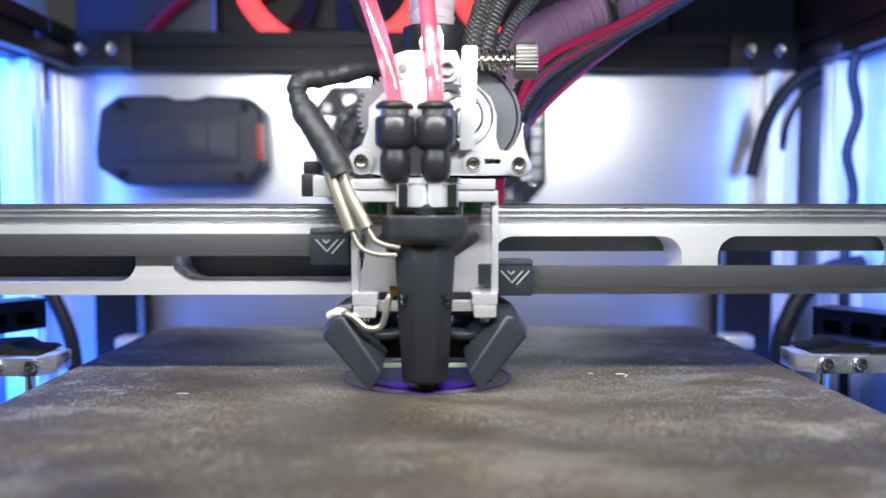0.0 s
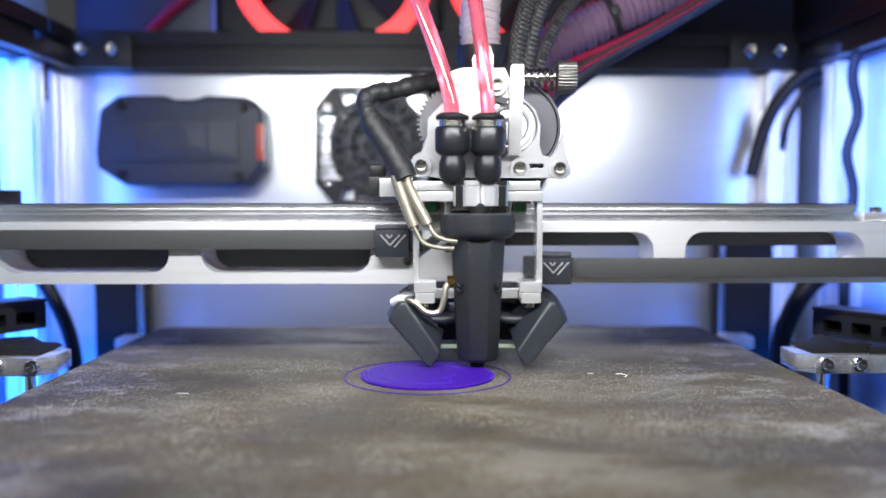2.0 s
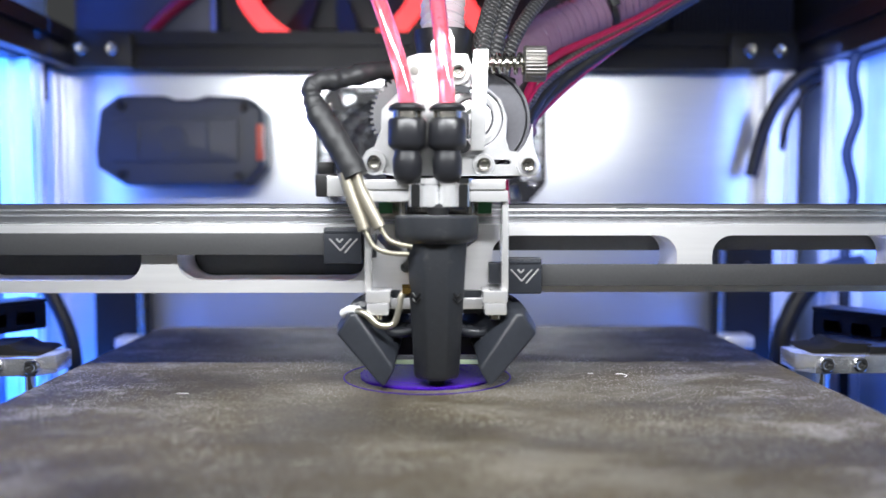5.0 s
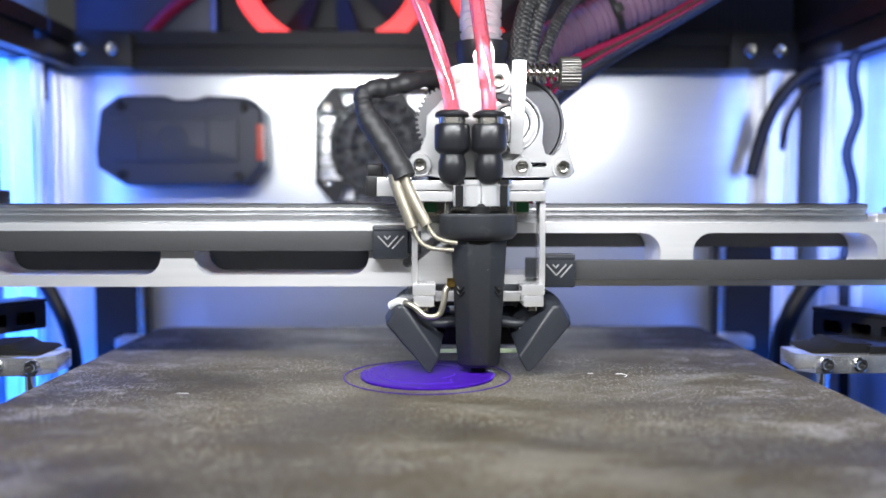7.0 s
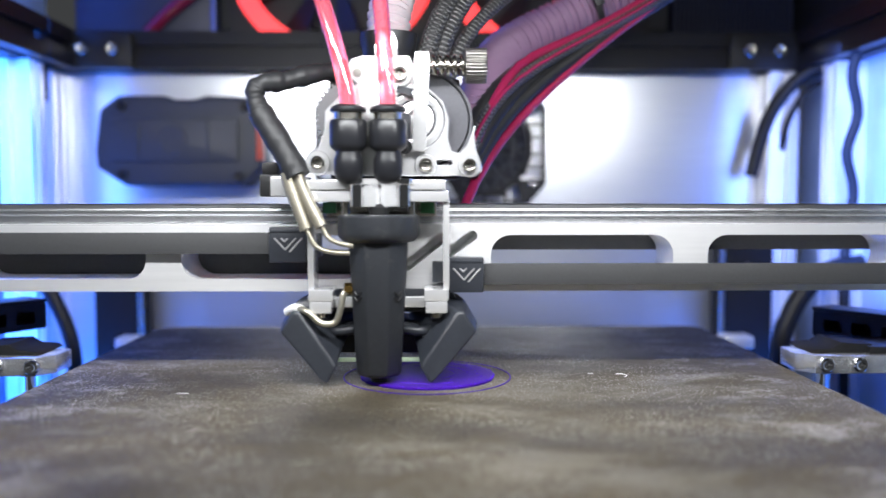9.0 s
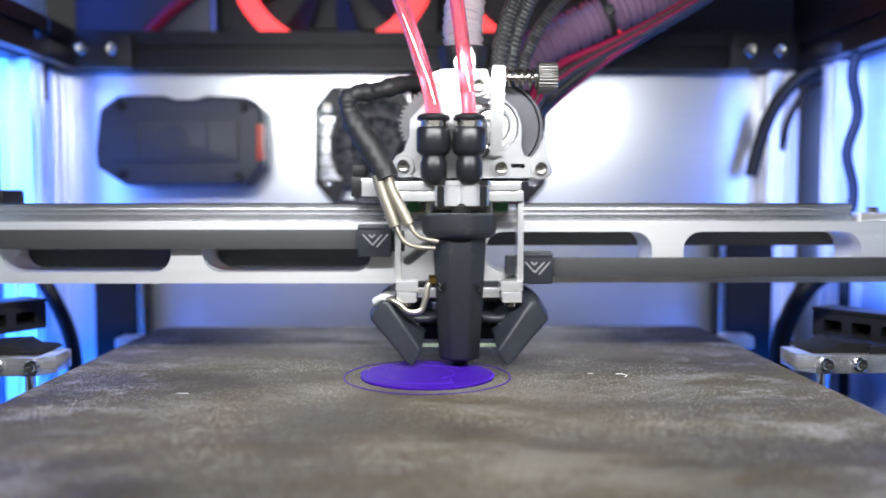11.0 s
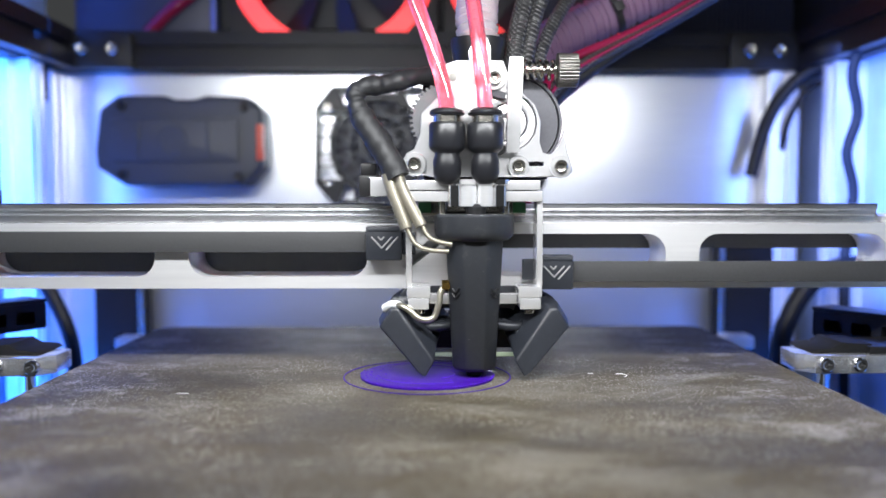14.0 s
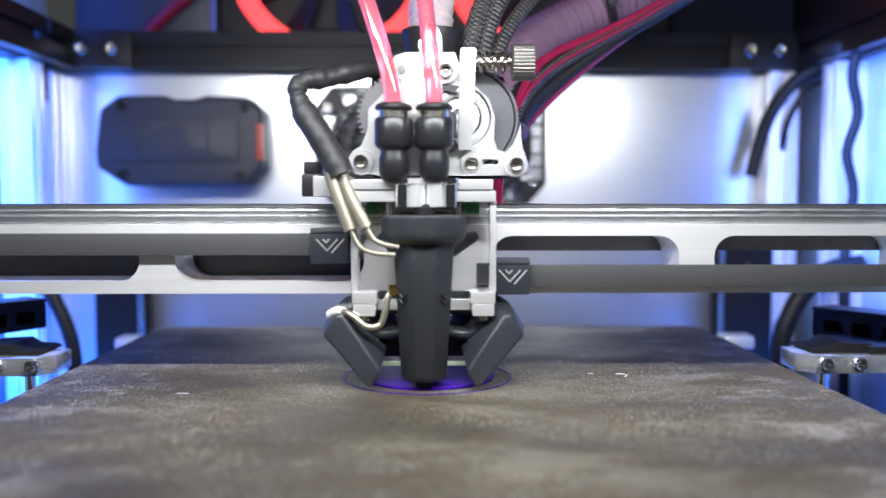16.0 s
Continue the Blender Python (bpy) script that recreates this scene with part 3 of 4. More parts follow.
# ---- the gantry, which slides in depth ----
def gantry():
    g = thing("gantry_beam", "milled silver gantry beam with rounded slots and a steel rail", "gantry")
    slots = [stadium(a, b, 42, 61, 8.5, 6) for a, b in ((27, 106), (121, 206), (-106, -27), (-200, -121), (221, 296), (-296, -215))]
    # slanted cut-outs at the middle
    for x0, z0, x1, z1 in ((-9.5, 47.5, 6.0, 59.8), (9.2, 53.6, 18.8, 60.6), (-19, 60, -13.5, 54.6)):
        turn = math.atan2(z1 - z0, x1 - x0)
        far = math.hypot(x1 - x0, z1 - z0)
        slots.append([(x0 + u * math.cos(turn) - w * math.sin(turn), z0 + u * math.sin(turn) + w * math.cos(turn)) for u, w in stadium(-2.3, far + 2.3, -2.3, 2.3, 2.25, 4)])
    part("beam", pierced(B(), [(-302, 36.8), (302, 36.8), (302, 65.6), (-302, 65.6)], slots, 17, 45), ALU, g)
    rail = B()
    prism(rail, [(25, 65.7), (37, 65.7), (37, 69), (35.6, 70), (35.6, 71.2), (37, 72.2), (37, 73.8), (36.4, 74.4), (25.6, 74.4), (25, 73.8), (25, 72.2), (26.4, 71.2), (26.4, 70), (25, 69)], -205, 205, "x")
    part("rail", rail, RAIL_STEEL, g, "polished steel linear rail")
    for x in list(range(-195, 200, 25)):
        part("rail_screw", screw_head(B(), (x, 31, 72.2), 2.2, Matrix.Identity(4)), DARK_STEEL, g)
    for s in (-1, 1):
        part("end_plate", soften(box(B(), *sorted((s * 207, s * 262)), 20, 60, 65.7, 70), 0.6), ALU_BRIGHT, g)
        for k in range(3):
            part("end_screw", screw_head(B(), (s * (216 + 14 * k), 27, 70), 2.8, Matrix.Identity(4)), STAINLESS, g)
    part("idler_block", soften(box(B(), -262, -212.5, 46, 70, 70, 81), 1.2), BLACK_PLASTIC, g)
    part("rear_belt", box(B(), -300, -24, 46, 47.5, 39.5, 53), BELT, g)
    part("rear_plate", box(B(), -23.5, 23.5, 46, 47.5, 40, 62), ALU, g)
    part("rear_belt", box(B(), 24, 300, 46, 47.5, 53, 62), BELT, g)
    return g


def belts():
    """Two toothed belts, each ending in its clamp on the head."""
    out = []
    for s, z in ((-1, 53.2), (1, 40.0)):
        b = thing("drive_belt", "dark rubber drive belt in front of the gantry beam", "belt", "drive belts")
        x0, x1 = sorted((s * 38, s * 380))
        part("strap", box(B(), x0, x1, 12.2, 13.2, z, z + 9.0, 0.2), BELT, b)
        teeth = B()
        for k in range(150):
            prism(teeth, [(s * (39 + 2 * k), 13.15), (s * (40.1 + 2 * k), 13.15), (s * (39.9 + 2 * k), 13.9), (s * (39.2 + 2 * k), 13.9)], z + 0.1, z + 9.1, "z")
        part("teeth", teeth, BELT, b)
        out.append(b)
    return out


def part_wing(h, s):
    """One cooling nozzle of the fan duct."""
    bm = B()
    flip = -1 if s > 0 else 1
    # four rings of corners: outer edge, crease, inner edge, far end
    loops = [[(-40.2, -5, 22.4), (-23.4, -8, 3.2), (-20.8, -8, 1.4), (-16.9, -8, 8.4), (-32.4, -5, 30.8), (-34.8, -5, 30.4)],
             [(-41.4, 6, 24.0), (-24, 4, 8), (-20, 4, 7.5), (-15.4, 3.5, 14.0), (-27.4, 5, 33), (-36, 5, 32.6)],
             [(-40.6, 18, 25), (-28, 18, 15), (-21, 18, 15), (-12.4, 18, 21), (-21, 18, 34), (-35.4, 18, 33.6)],
             [(-37.6, 27, 27), (-28, 27, 22), (-20, 27, 22), (-11, 27, 25), (-18, 27, 36), (-32.6, 27, 35)]]
    rings = [[bm.verts.new((flip * p[0], p[1], p[2])) for p in loop] for loop in loops]
    fs = [bm.faces.new(rings[0]), bm.faces.new(rings[-1])]
    for u, w in zip(rings, rings[1:]):
        for i in range(6):
            fs.append(bm.faces.new((u[i], u[(i + 1) % 6], w[(i + 1) % 6], w[i])))
    bmesh.ops.recalc_face_normals(bm, faces=fs)
    soften(bm, 1.3, 18, 3)
    wing = part("duct_wing", bm, PRINTED, h)
    part("duct_arm", hose(B(), [(flip * -23, 7, 23.0), (flip * -19, 5, 21.4), (flip * -13, 5, 21.6), (flip * -5, 8, 22.6)], 2.0, 16), PRINTED, wing)
    part("duct_rib", hose(B(), [(flip * -17, 3, 12.5), (flip * -19.5, 4, 16), (flip * -18, 6, 21), (flip * -13, 9, 23)], 1.5, 16), PRINTED, wing)
    return wing


def fitting(h, x, y):
    f = part("hose_fitting", lathe(B(), [(0, 82.2), (3.0, 82.5), (5.0, 84.4), (5.9, 87.2), (6.0, 92.2), (5.2, 94.4), (5.2, 95.4), (7.2, 97), (7.6, 98.2), (7.6, 106.8), (7.0, 108), (5.4, 108.2), (0, 108.2)], (x, y, 0), None, 40), FITTING, h, "black push-in hose fitting")
    part("ring", lathe(B(), [(5.6, 108.1), (5.7, 108.2), (5.7, 111), (0, 111)], (x, y, 0), None, 40), STAINLESS, f, "bright metal ring")
    part("collar", lathe(B(), [(5, 110.9), (7.0, 111.1), (7.4, 111.9), (7.0, 113), (5.5, 113.9), (3.6, 114.1), (3.4, 111.1)], (x, y, 0), None, 40), FITTING, f)
    part("elbow", rod(B(), (x, y, 88.1), (x, y + 14, 88.1), 5.2), FITTING, f)


def mark(h, x, y, z, parent):
    """The clamp's raised chevrons."""
    for p, q in (((-5.4, 2.4), (-0.9, -2.5)), ((-0.9, -2.5), (3.6, 2.4)), ((1.0, -3.4), (6.2, 2.4)), ((-2.6, 2.4), (-1.2, 0.9)), ((-1.2, 0.9), (0.2, 2.4))):
        part("raised_mark", rod(B(), (x + p[0], y, z + p[1]), (x + q[0], y, z + q[1]), 0.38, None, 8), GREY_MARK, parent)


GREY_MARK = mat("worn_grey_mark", (0.28, 0.28, 0.28), 0.5, 0, 0.2, 600, 0.1)


def print_head():
    h = thing("print_head", "silver and black printer head with water cooling and dark silicone sock", "print head")
    # hot end under its sock
    sock = B()
    lathe(sock, [(0, 3.6), (6.5, 3.6), (9.2, 4.3), (9.9, 6.0), (12.9, 57.5), (12.9, 60.0), (0, 60)], seg=8, start=radians(22.5))
    soften(sock, 0.9, 20, 2)
    sock = part("silicone_sock", sock, SILICONE, h, "dark grey silicone sock with a round flange")
    part("flange", lathe(B(), [(11, 58.6), (14.5, 59.2), (16.4, 61.0), (16.9, 63), (16.9, 69.2), (16.3, 69.9), (15, 70.1), (8, 70.1)], seg=40), SILICONE, sock)
    for s in (-1, 1):
        for dz in (0, 2.2):
            part("groove", hose(B(), [(s * 6.6, -9.0, 37.2 + dz), (s * 8.2, -8.2, 35.4 + dz), (s * 9.6, -7.1, 37.0 + dz)], 0.45, 10, 6), BLACK_PLASTIC, sock)
    # dust and scuffs on the rubber
    for k in range(44):
        x, z = random.uniform(-3.4, 3.4), random.uniform(9, 30) if k < 32 else random.uniform(30, 56)
        r = 9.2 * 0.924 + (z - 7.4) * 0.0535
        part("dust_speck", rod(B(), (x, -r - 0.55, z), (x + random.uniform(-0.5, 0.5), -r - 0.5, z + random.uniform(0.1, 0.6)), random.uniform(0.1, 0.22), None, 5), PALE_WHITE, sock)
    part("nozzle", lathe(B(), [(0, 0.05), (1.9, 0.05), (2.6, 0.9), (3.4, 1.2), (3.4, 3.0), (4.4, 3.2), (4.4, 5.0), (0, 5)], seg=12), BLACK_ALU, h)
    part("nozzle_gland", lathe(B(), [(0, 70), (4.2, 70), (4.4, 73), (3.2, 74.4), (0, 74.4)], (0.5, -4, 0)), BLACK_PLASTIC, h)
    # duct behind the sock
    for s in (-1, 1):
        part_wing(h, s)
    duct = B()
    pierced(duct, stadium(-33, 33, 22, 38, 7, 4), [stadium(-18, 18, 24, 28, 1.8, 3)], 15, 42)
    part("duct_body", soften(duct, 0.8), PRINTED, h)
    # added black block for the shade inside the duct's opening
    part("dark_backing", soften(box(B(), -20, 20, 19, 25, 9.6, 23.5), 0.8), BLACK_PLASTIC, h)
    arch = [(20 * math.cos(radians(a)), 8 + 3 * math.sin(radians(a)), 13 + 11 * math.sin(radians(a))) for a in range(180, -1, -15)]
    part("duct_arch", hose(B(), arch, 2.0, 30), PRINTED, h)
    part("duct_bridge", soften(prism(B(), [(-17, 18), (17, 18), (19, 24), (-19, 24)], 16, 21), 1.0), PRINTED, h)
    part("seal_strip", box(B(), -19.5, 19.5, 9.5, 11, 7.4, 9.2, 0.3), PALE_GREEN, h, "pale green strip behind the sock")
    # side plates, feet and cooling block
    for s in (-1, 1):
        part("side_plate", soften(box(B(), *sorted((s * 26.4, s * 29.0)), -2, 12, 39, 76), 0.4), ALU_BRIGHT, h)
        foot = part("foot", soften(box(B(), *sorted((s * 18.6, s * 28.6)), -4, 14, 34.8, 39.6), 0.6), ALU_BRIGHT, h)
        part("foot_pad", soften(box(B(), *sorted((s * 19.2, s * 28.2)), -4.4, 12, 29.8, 34.7), 0.8), ALU_BRIGHT, foot)
        part("screw", screw_head(B(), (s * 23.5, 0, 29.9), 2.6, Matrix.Rotation(math.pi, 4, "X")), STAINLESS, foot)
    part("cross_bar", soften(box(B(), -19, 19, 6, 12, 31, 35.4), 0.5), ALU_BRIGHT, h)
    block = part("cooling_block", soften(box(B(), -29.4, 27.4, -5, 34, 80.2, 84.2), 0.5), ALU_BRIGHT, h, "polished cooling block")
    part("lower_plate", soften(box(B(), -28.8, 28.6, -4, 34, 75.4, 80.0), 0.5), ALU_BRIGHT, block)
    # two metals by position imitate the posts' dark and bright reflections
    for x, r in ((-8.5, 3.0), (-2.6, 3.4), (4.4, 3.4), (10.5, 3.0)):
        part("post", lathe(B(), [(r, 73.4), (r, 82), (r + 0.8, 82.6), (r + 0.8, 84.6)], (x, -4.6, 0), None, 24), CHROME if abs(x - 1) > 6 else ALU_BRIGHT, block)
    for x in (-13.5, 13.5):
        part("standoff", rod(B(), (x, 0, 70), (x, 0, 76), 1.7), STAINLESS, block)
    for x in (-21, 20):
        part("board", box(B(), x - 2.8, x + 2.8, 8, 10, 70.5, 75.0), PCB, h, "small green circuit board")
    part("carriage", soften(box(B(), -24, 24, 20, 43, 69, 75.2), 0.6), STAINLESS, h)
    # hose fittings
    fitting(h, -11.6, -6)
    fitting(h, 4.2, -6)
    # extruder: pierced front plate
    holes = [[(12.5 * math.cos(a * math.tau / 30) + 15, 12.5 * math.sin(a * math.tau / 30) + 109.5) for a in range(30)], stadium(23.5, 30.5, 90.6, 92.6, 0.9, 3),
             [(-6 + 4.2 * math.cos(a * math.tau / 16), 106 + 4.2 * math.sin(a * math.tau / 16)) for a in range(16)]]
    out = [(-30.4, 91), (-29, 87.6), (-26, 86.2), (-22, 86.8), (-18, 86), (40.5, 86), (43.0, 88.4), (42.4, 91.5), (40.4, 97), (39.7, 102), (39.5, 107), (38.4, 103.4), (36.2, 98.6), (33.4, 95.6), (30, 96.4), (28.5, 101),
           (29, 110), (26.5, 117), (21, 122), (14, 123.4), (15.2, 129.5), (13.4, 134), (12.6, 135.8), (-7, 135.8), (-11.5, 134.4), (-13.2, 131), (-12.6, 127.4), (-9, 124), (-16, 119.6), (-22.5, 113), (-22.8, 105), (-25.4, 98), (-29, 96)]
    plate = part("extruder_plate", soften(pierced(B(), out, holes, 7, 12), 0.35, 50, 1), ALU_BRIGHT, h, "polished pierced extruder plate")
    for x, z, r in ((-25.4, 91.4, 5.2), (19.3, 90.5, 4.6), (37.4, 90.3, 4.8), (8.9, 127.8, 5.0)):
        part("boss", lathe(B(), [(r, 0), (r, 1.6), (r - 0.5, 2.0), (0, 2.0)], (x, 7, z), FRONT), ALU_BRIGHT, plate)
        part("screw", screw_head(B(), (x, 5.2, z), 2.9), STAINLESS, plate)
    part("pin", lathe(B(), [(1.8, 0), (1.8, 0.8), (0, 0.8)], (-9.0, 7, 128.6), FRONT), DARK_STEEL, plate)
    part("roller", lathe(B(), [(3.8, 0), (3.8, 7), (1.2, 7), (1.2, 7.6), (0, 7.6)], (-6, 16, 106), FRONT), STAINLESS, plate)
    part("cover", soften(prism(B(), stadium(-9, 7.6, 100, 125, 3.5, 4), 2.6, 6.95), 0.8), ALU_BRIGHT, plate)
    # raised dark patches drawn for the shade in the plate's openings
    part("gap_shade", prism(B(), stadium(8.2, 13.2, 101, 112, 2, 3), 6.4, 6.98), DARK_PANEL, plate)
    part("gap_shade", prism(B(), [(4, 121.8), (13.6, 119), (13.8, 122), (9, 123.2)], 6.4, 6.98), DARK_PANEL, plate)
    part("idler", lathe(B(), [(3.0, 0), (3.0, 2.2), (1.0, 2.2), (1.0, 2.8), (0, 2.8)], (10.6, 6.4, 98), FRONT), CHROME, plate)
    part("fin", soften(prism(B(), [(-1.6, 133.6), (-2.2, 139.7), (0, 144.7), (3, 146.7), (6.2, 146.1), (7.4, 141.7), (7.8, 133.6)], 9, 16), 0.8), ALU_BRIGHT, h)
    # motor with its ring, gear and housing
    part("motor", lathe(B(), [(0, -30), (20.4, -30), (20.4, -1.2), (19.6, 0), (13, 0), (13, 1.0), (0, 1.0)], (17.5, 13, 109.5), FRONT, 48), MOTOR_GREY, h, "dark grey round stepper motor")
    part("motor_ring", lathe(B(), [(8.6, 0), (8.6, 3.2), (10.2, 3.6), (11.9, 3.2), (11.9, 0), (8.6, 0)], (15, 12.5, 109.5), FRONT, 40), ALU_BRIGHT, h)
    part("motor_boss", lathe(B(), [(7.6, 0), (7.6, 4.6), (6.4, 5), (4, 5), (4, 2), (0, 2)], (15, 12.5, 109.5), FRONT, 32), ALU, h)
    part("motor_edge", lathe(B(), [(20.5, -3), (21.6, -3), (21.6, 0.2), (20.5, 0.2), (20.5, -3)], (17.5, 13, 109.5), FRONT, 48), MOTOR_GREY, h)
    teeth = []
    for k in range(44):
        for q, r in ((0, 16.6), (0.35, 16.6), (0.5, 15.2), (0.9, 15.2)):
            a = (k + q) * math.tau / 44
            teeth.append((-11 + r * math.cos(a), 111 + r * math.sin(a)))
    part("gear", prism(B(), teeth, 13, 18), GEAR_GREY, h, "grey toothed gear wheel")
    part("housing", soften(box(B(), -22, 34, 19, 40, 85, 128), 2.0), BLACK_ALU, h)
    # tension arm, spring and thumb screw
    part("tension_arm", soften(prism(B(), [(13.6, 96), (19.4, 96), (20.6, 120), (20.8, 136.8), (14.9, 136.8), (14.4, 126)], 1.6, 8.2), 0.8), ALU_BRIGHT, h)
    coil = [(21 + 14.4 * k / 48, 6 + 3.8 * math.cos(k * math.tau / 10), 131.4 + 3.8 * math.sin(k * math.tau / 10)) for k in range(49)]
    part("spring", hose(B(), coil, 0.85, 200, 8), STAINLESS, h, "bright steel coil spring")
    part("spindle", rod(B(), (20, 6, 131.4), (36, 6, 131.4), 1.6), STAINLESS, h)
    knurl = []
    for k in range(64):
        r = 7.4 if k % 2 else 6.8
        knurl.append((6 + r * math.cos(k * math.tau / 64), 131.4 + r * math.sin(k * math.tau / 64)))
    part("thumb_screw", soften(prism(B(), knurl, 35.6, 44.4, "x"), 0.25, 60, 1), DARK_STEEL, h, "knurled dark steel thumb screw")
    # black socket of the air hose
    part("hose_socket", lathe(B(), [(9, 122), (10.5, 128), (11.4, 140), (12.4, 145), (12.4, 148), (10.2, 148), (9.6, 142), (0, 142)], (3, 27, 0), None, 36), BLACK_PLASTIC, h)
    # belt clamps
    for x0, x1, z0, z1 in ((-46.6, -31.0, 49.8, 64.8), (28.6, 43.8, 37.0, 52.0)):
        c = part("belt_clamp", soften(box(B(), x0, x1, 8.2, 16, z0, z1), 0.9), PRINTED, h, "black belt clamp with raised marks")
        part("ledge", box(B(), x0 + 0.8, x1 - 0.8, 7.9, 8.4, z1 - 2.4, z1 - 1.2, 0.15), PRINTED, c)
        mark(h, (x0 + x1) / 2, 8.1, (z0 + z1) / 2 + 0.4, c)
    for x0, x1, z0, z1 in ((22, 30, 41, 50), (-31, -25, 52, 62)):
        part("clamp_tail", soften(box(B(), x0, x1, 11, 16, z0, z1), 0.6), PRINTED, h)
    # sensor block at the side of the cooling block
    part("sensor", soften(box(B(), -49, -39, 2, 16, 77.4, 86.5), 0.8), BLACK_PLASTIC, h)
    part("sensor_cap", soften(box(B(), -48.4, -41.6, 4, 14, 86.4, 91.6), 0.8), BLACK_PLASTIC, h)
    part("sensor_lug", soften(box(B(), -44, -29, -1, 13, 77.6, 85.6), 0.5), ALU_BRIGHT, h)
    # heater leads: sleeve, two steel tubes, thin leads
    part("lead_sleeve", hose(B(), [(-12, 28, 131), (-23, 15, 130), (-32, 10, 127.4), (-39.6, 6, 125), (-46, 2, 123.8), (-49.8, 1, 120.8), (-49.4, 0, 116), (-47.2, -1, 111), (-45.2, -2, 107.4)], 4.0, 60, 14, 0.0, 0.34), SHRINK, h, "wrinkled black heat-shrink sleeve")
    part("lead_sleeve", hose(B(), [(-47.4, -1, 111.4), (-45.6, -2, 108.2), (-42.0, -3, 103), (-38.4, -4, 97), (-34.6, -5, 90.8), (-32, -6, 85.4)], 5.2, 30, 14, 0.0, 0.15), SHRINK, h, "wrinkled black heat-shrink sleeve")
    for pts, leads in ((((-36.6, -6, 87), (-34.4, -6.5, 79.7), (-28.6, -8, 64.3)), ((-28.7, -8, 64.8), (-24.8, -9, 57.9), (-18.9, -10, 55.4), (-11, -10, 54.8))),
                       (((-32.4, -6, 87), (-29.9, -6.5, 79.7), (-22.4, -8.5, 65.3)), ((-22.5, -8.5, 65.8), (-19.4, -9.5, 61), (-15, -10.5, 58.8), (-9.6, -10.5, 57.8)))):
        part("lead_tube", hose(B(), pts, 2.6, 12), LEAD_STEEL, h, "steel lead tube")
        part("lead", hose(B(), leads, 1.0, 24), LEAD_STEEL, h)
    # sensor wire under the foot
    part("sensor_wire", hose(B(), [(-36, 2, 30.4), (-32, -3, 31.6), (-28, -5.5, 30.2), (-23, -6.5, 26.2), (-17.5, -6.5, 26.6), (-15.2, -6, 32), (-14.2, -5, 37.6), (-12.2, -4, 40)], 1.35, 40), PALE_LEAD, h, "pale steel sensor wire")
    part("wire_plug", hose(B(), [(-38, 3, 29.6), (-35, 0, 31.4), (-31.5, -2.5, 31.4)], 2.0, 12), PALE_WHITE, h)
    part("brass_nut", lathe(B(), [(2.4, 0), (2.4, 3.2), (1.4, 3.2), (1.4, 4)], (-13.8, -4, 40), SIDE, 6), BRASS, h)
    return h


GEAR_GREY = mat("grey_gear", (0.09, 0.09, 0.095), 0.4, 0.2, 0.1, 800, 0.05)
PALE_LEAD = mat("pale_lead", (0.5, 0.47, 0.38), 0.3, 0.9, 0.1, 600, 0.1)


# ---- hoses and cables that bend: short stiff pieces along a moving curve ----
def chain(name, label, category, material, radius, start, reach, end, approach, follow, n=12, ribs=0.0, group="", seg=14, capped=True, give=0.0, trim=0.0):
    """start, reach: on the head; end, approach: in the printer, drawn along by part of the head's travel."""
    c = thing(name, label, category, group)
    rest = curve(start, reach, end, approach, (-6, 0), follow, n, give, trim)
    length = max((b - a).length for a, b in zip(rest, rest[1:])) * (1.12 if capped else 1.012) + (0.5 if capped else 0.0)
    pieces = []
    for k in range(n):
        bm = B()
        rings = max(2, int(length / 3.4) * 2) if ribs else 2
        hose(bm, [(0, 0, -length / 2), (0, 0, 0), (0, 0, length / 2)], radius, rings if ribs else 4, seg, ribs, 0.0, capped)
        pieces.append(part("segment", bm, material, c))
    return pieces, (start, reach, end, approach, follow, n, give, trim)


def curve(start, reach, end, approach, head, follow, n, give=0.0, trim=0.0):
    go = Vector((head[0], head[1], 0))
    p0 = Vector(start) + go
    p1 = p0 + Vector(reach) - Vector((head[0] * give, 0, 0))
    p3 = Vector(end) + go * follow
    p2 = p3 + Vector(approach)
    fine = []
    for i in range(97):
        u = trim + (1 - trim) * i / 96
        fine.append(p0 * (1 - u) ** 3 + p1 * (3 * u * (1 - u) ** 2) + p2 * (3 * u * u * (1 - u)) + p3 * u ** 3)
    far = [0.0]
    for a, b in zip(fine, fine[1:]):
        far.append(far[-1] + (b - a).length)
    out, k = [], 0
    for i in range(n + 1):
        goal = far[-1] * i / n
        while k < 95 and far[k + 1] < goal:
            k += 1
        out.append(fine[k].lerp(fine[k + 1], (goal - far[k]) / max(1e-6, far[k + 1] - far[k])))
    return out


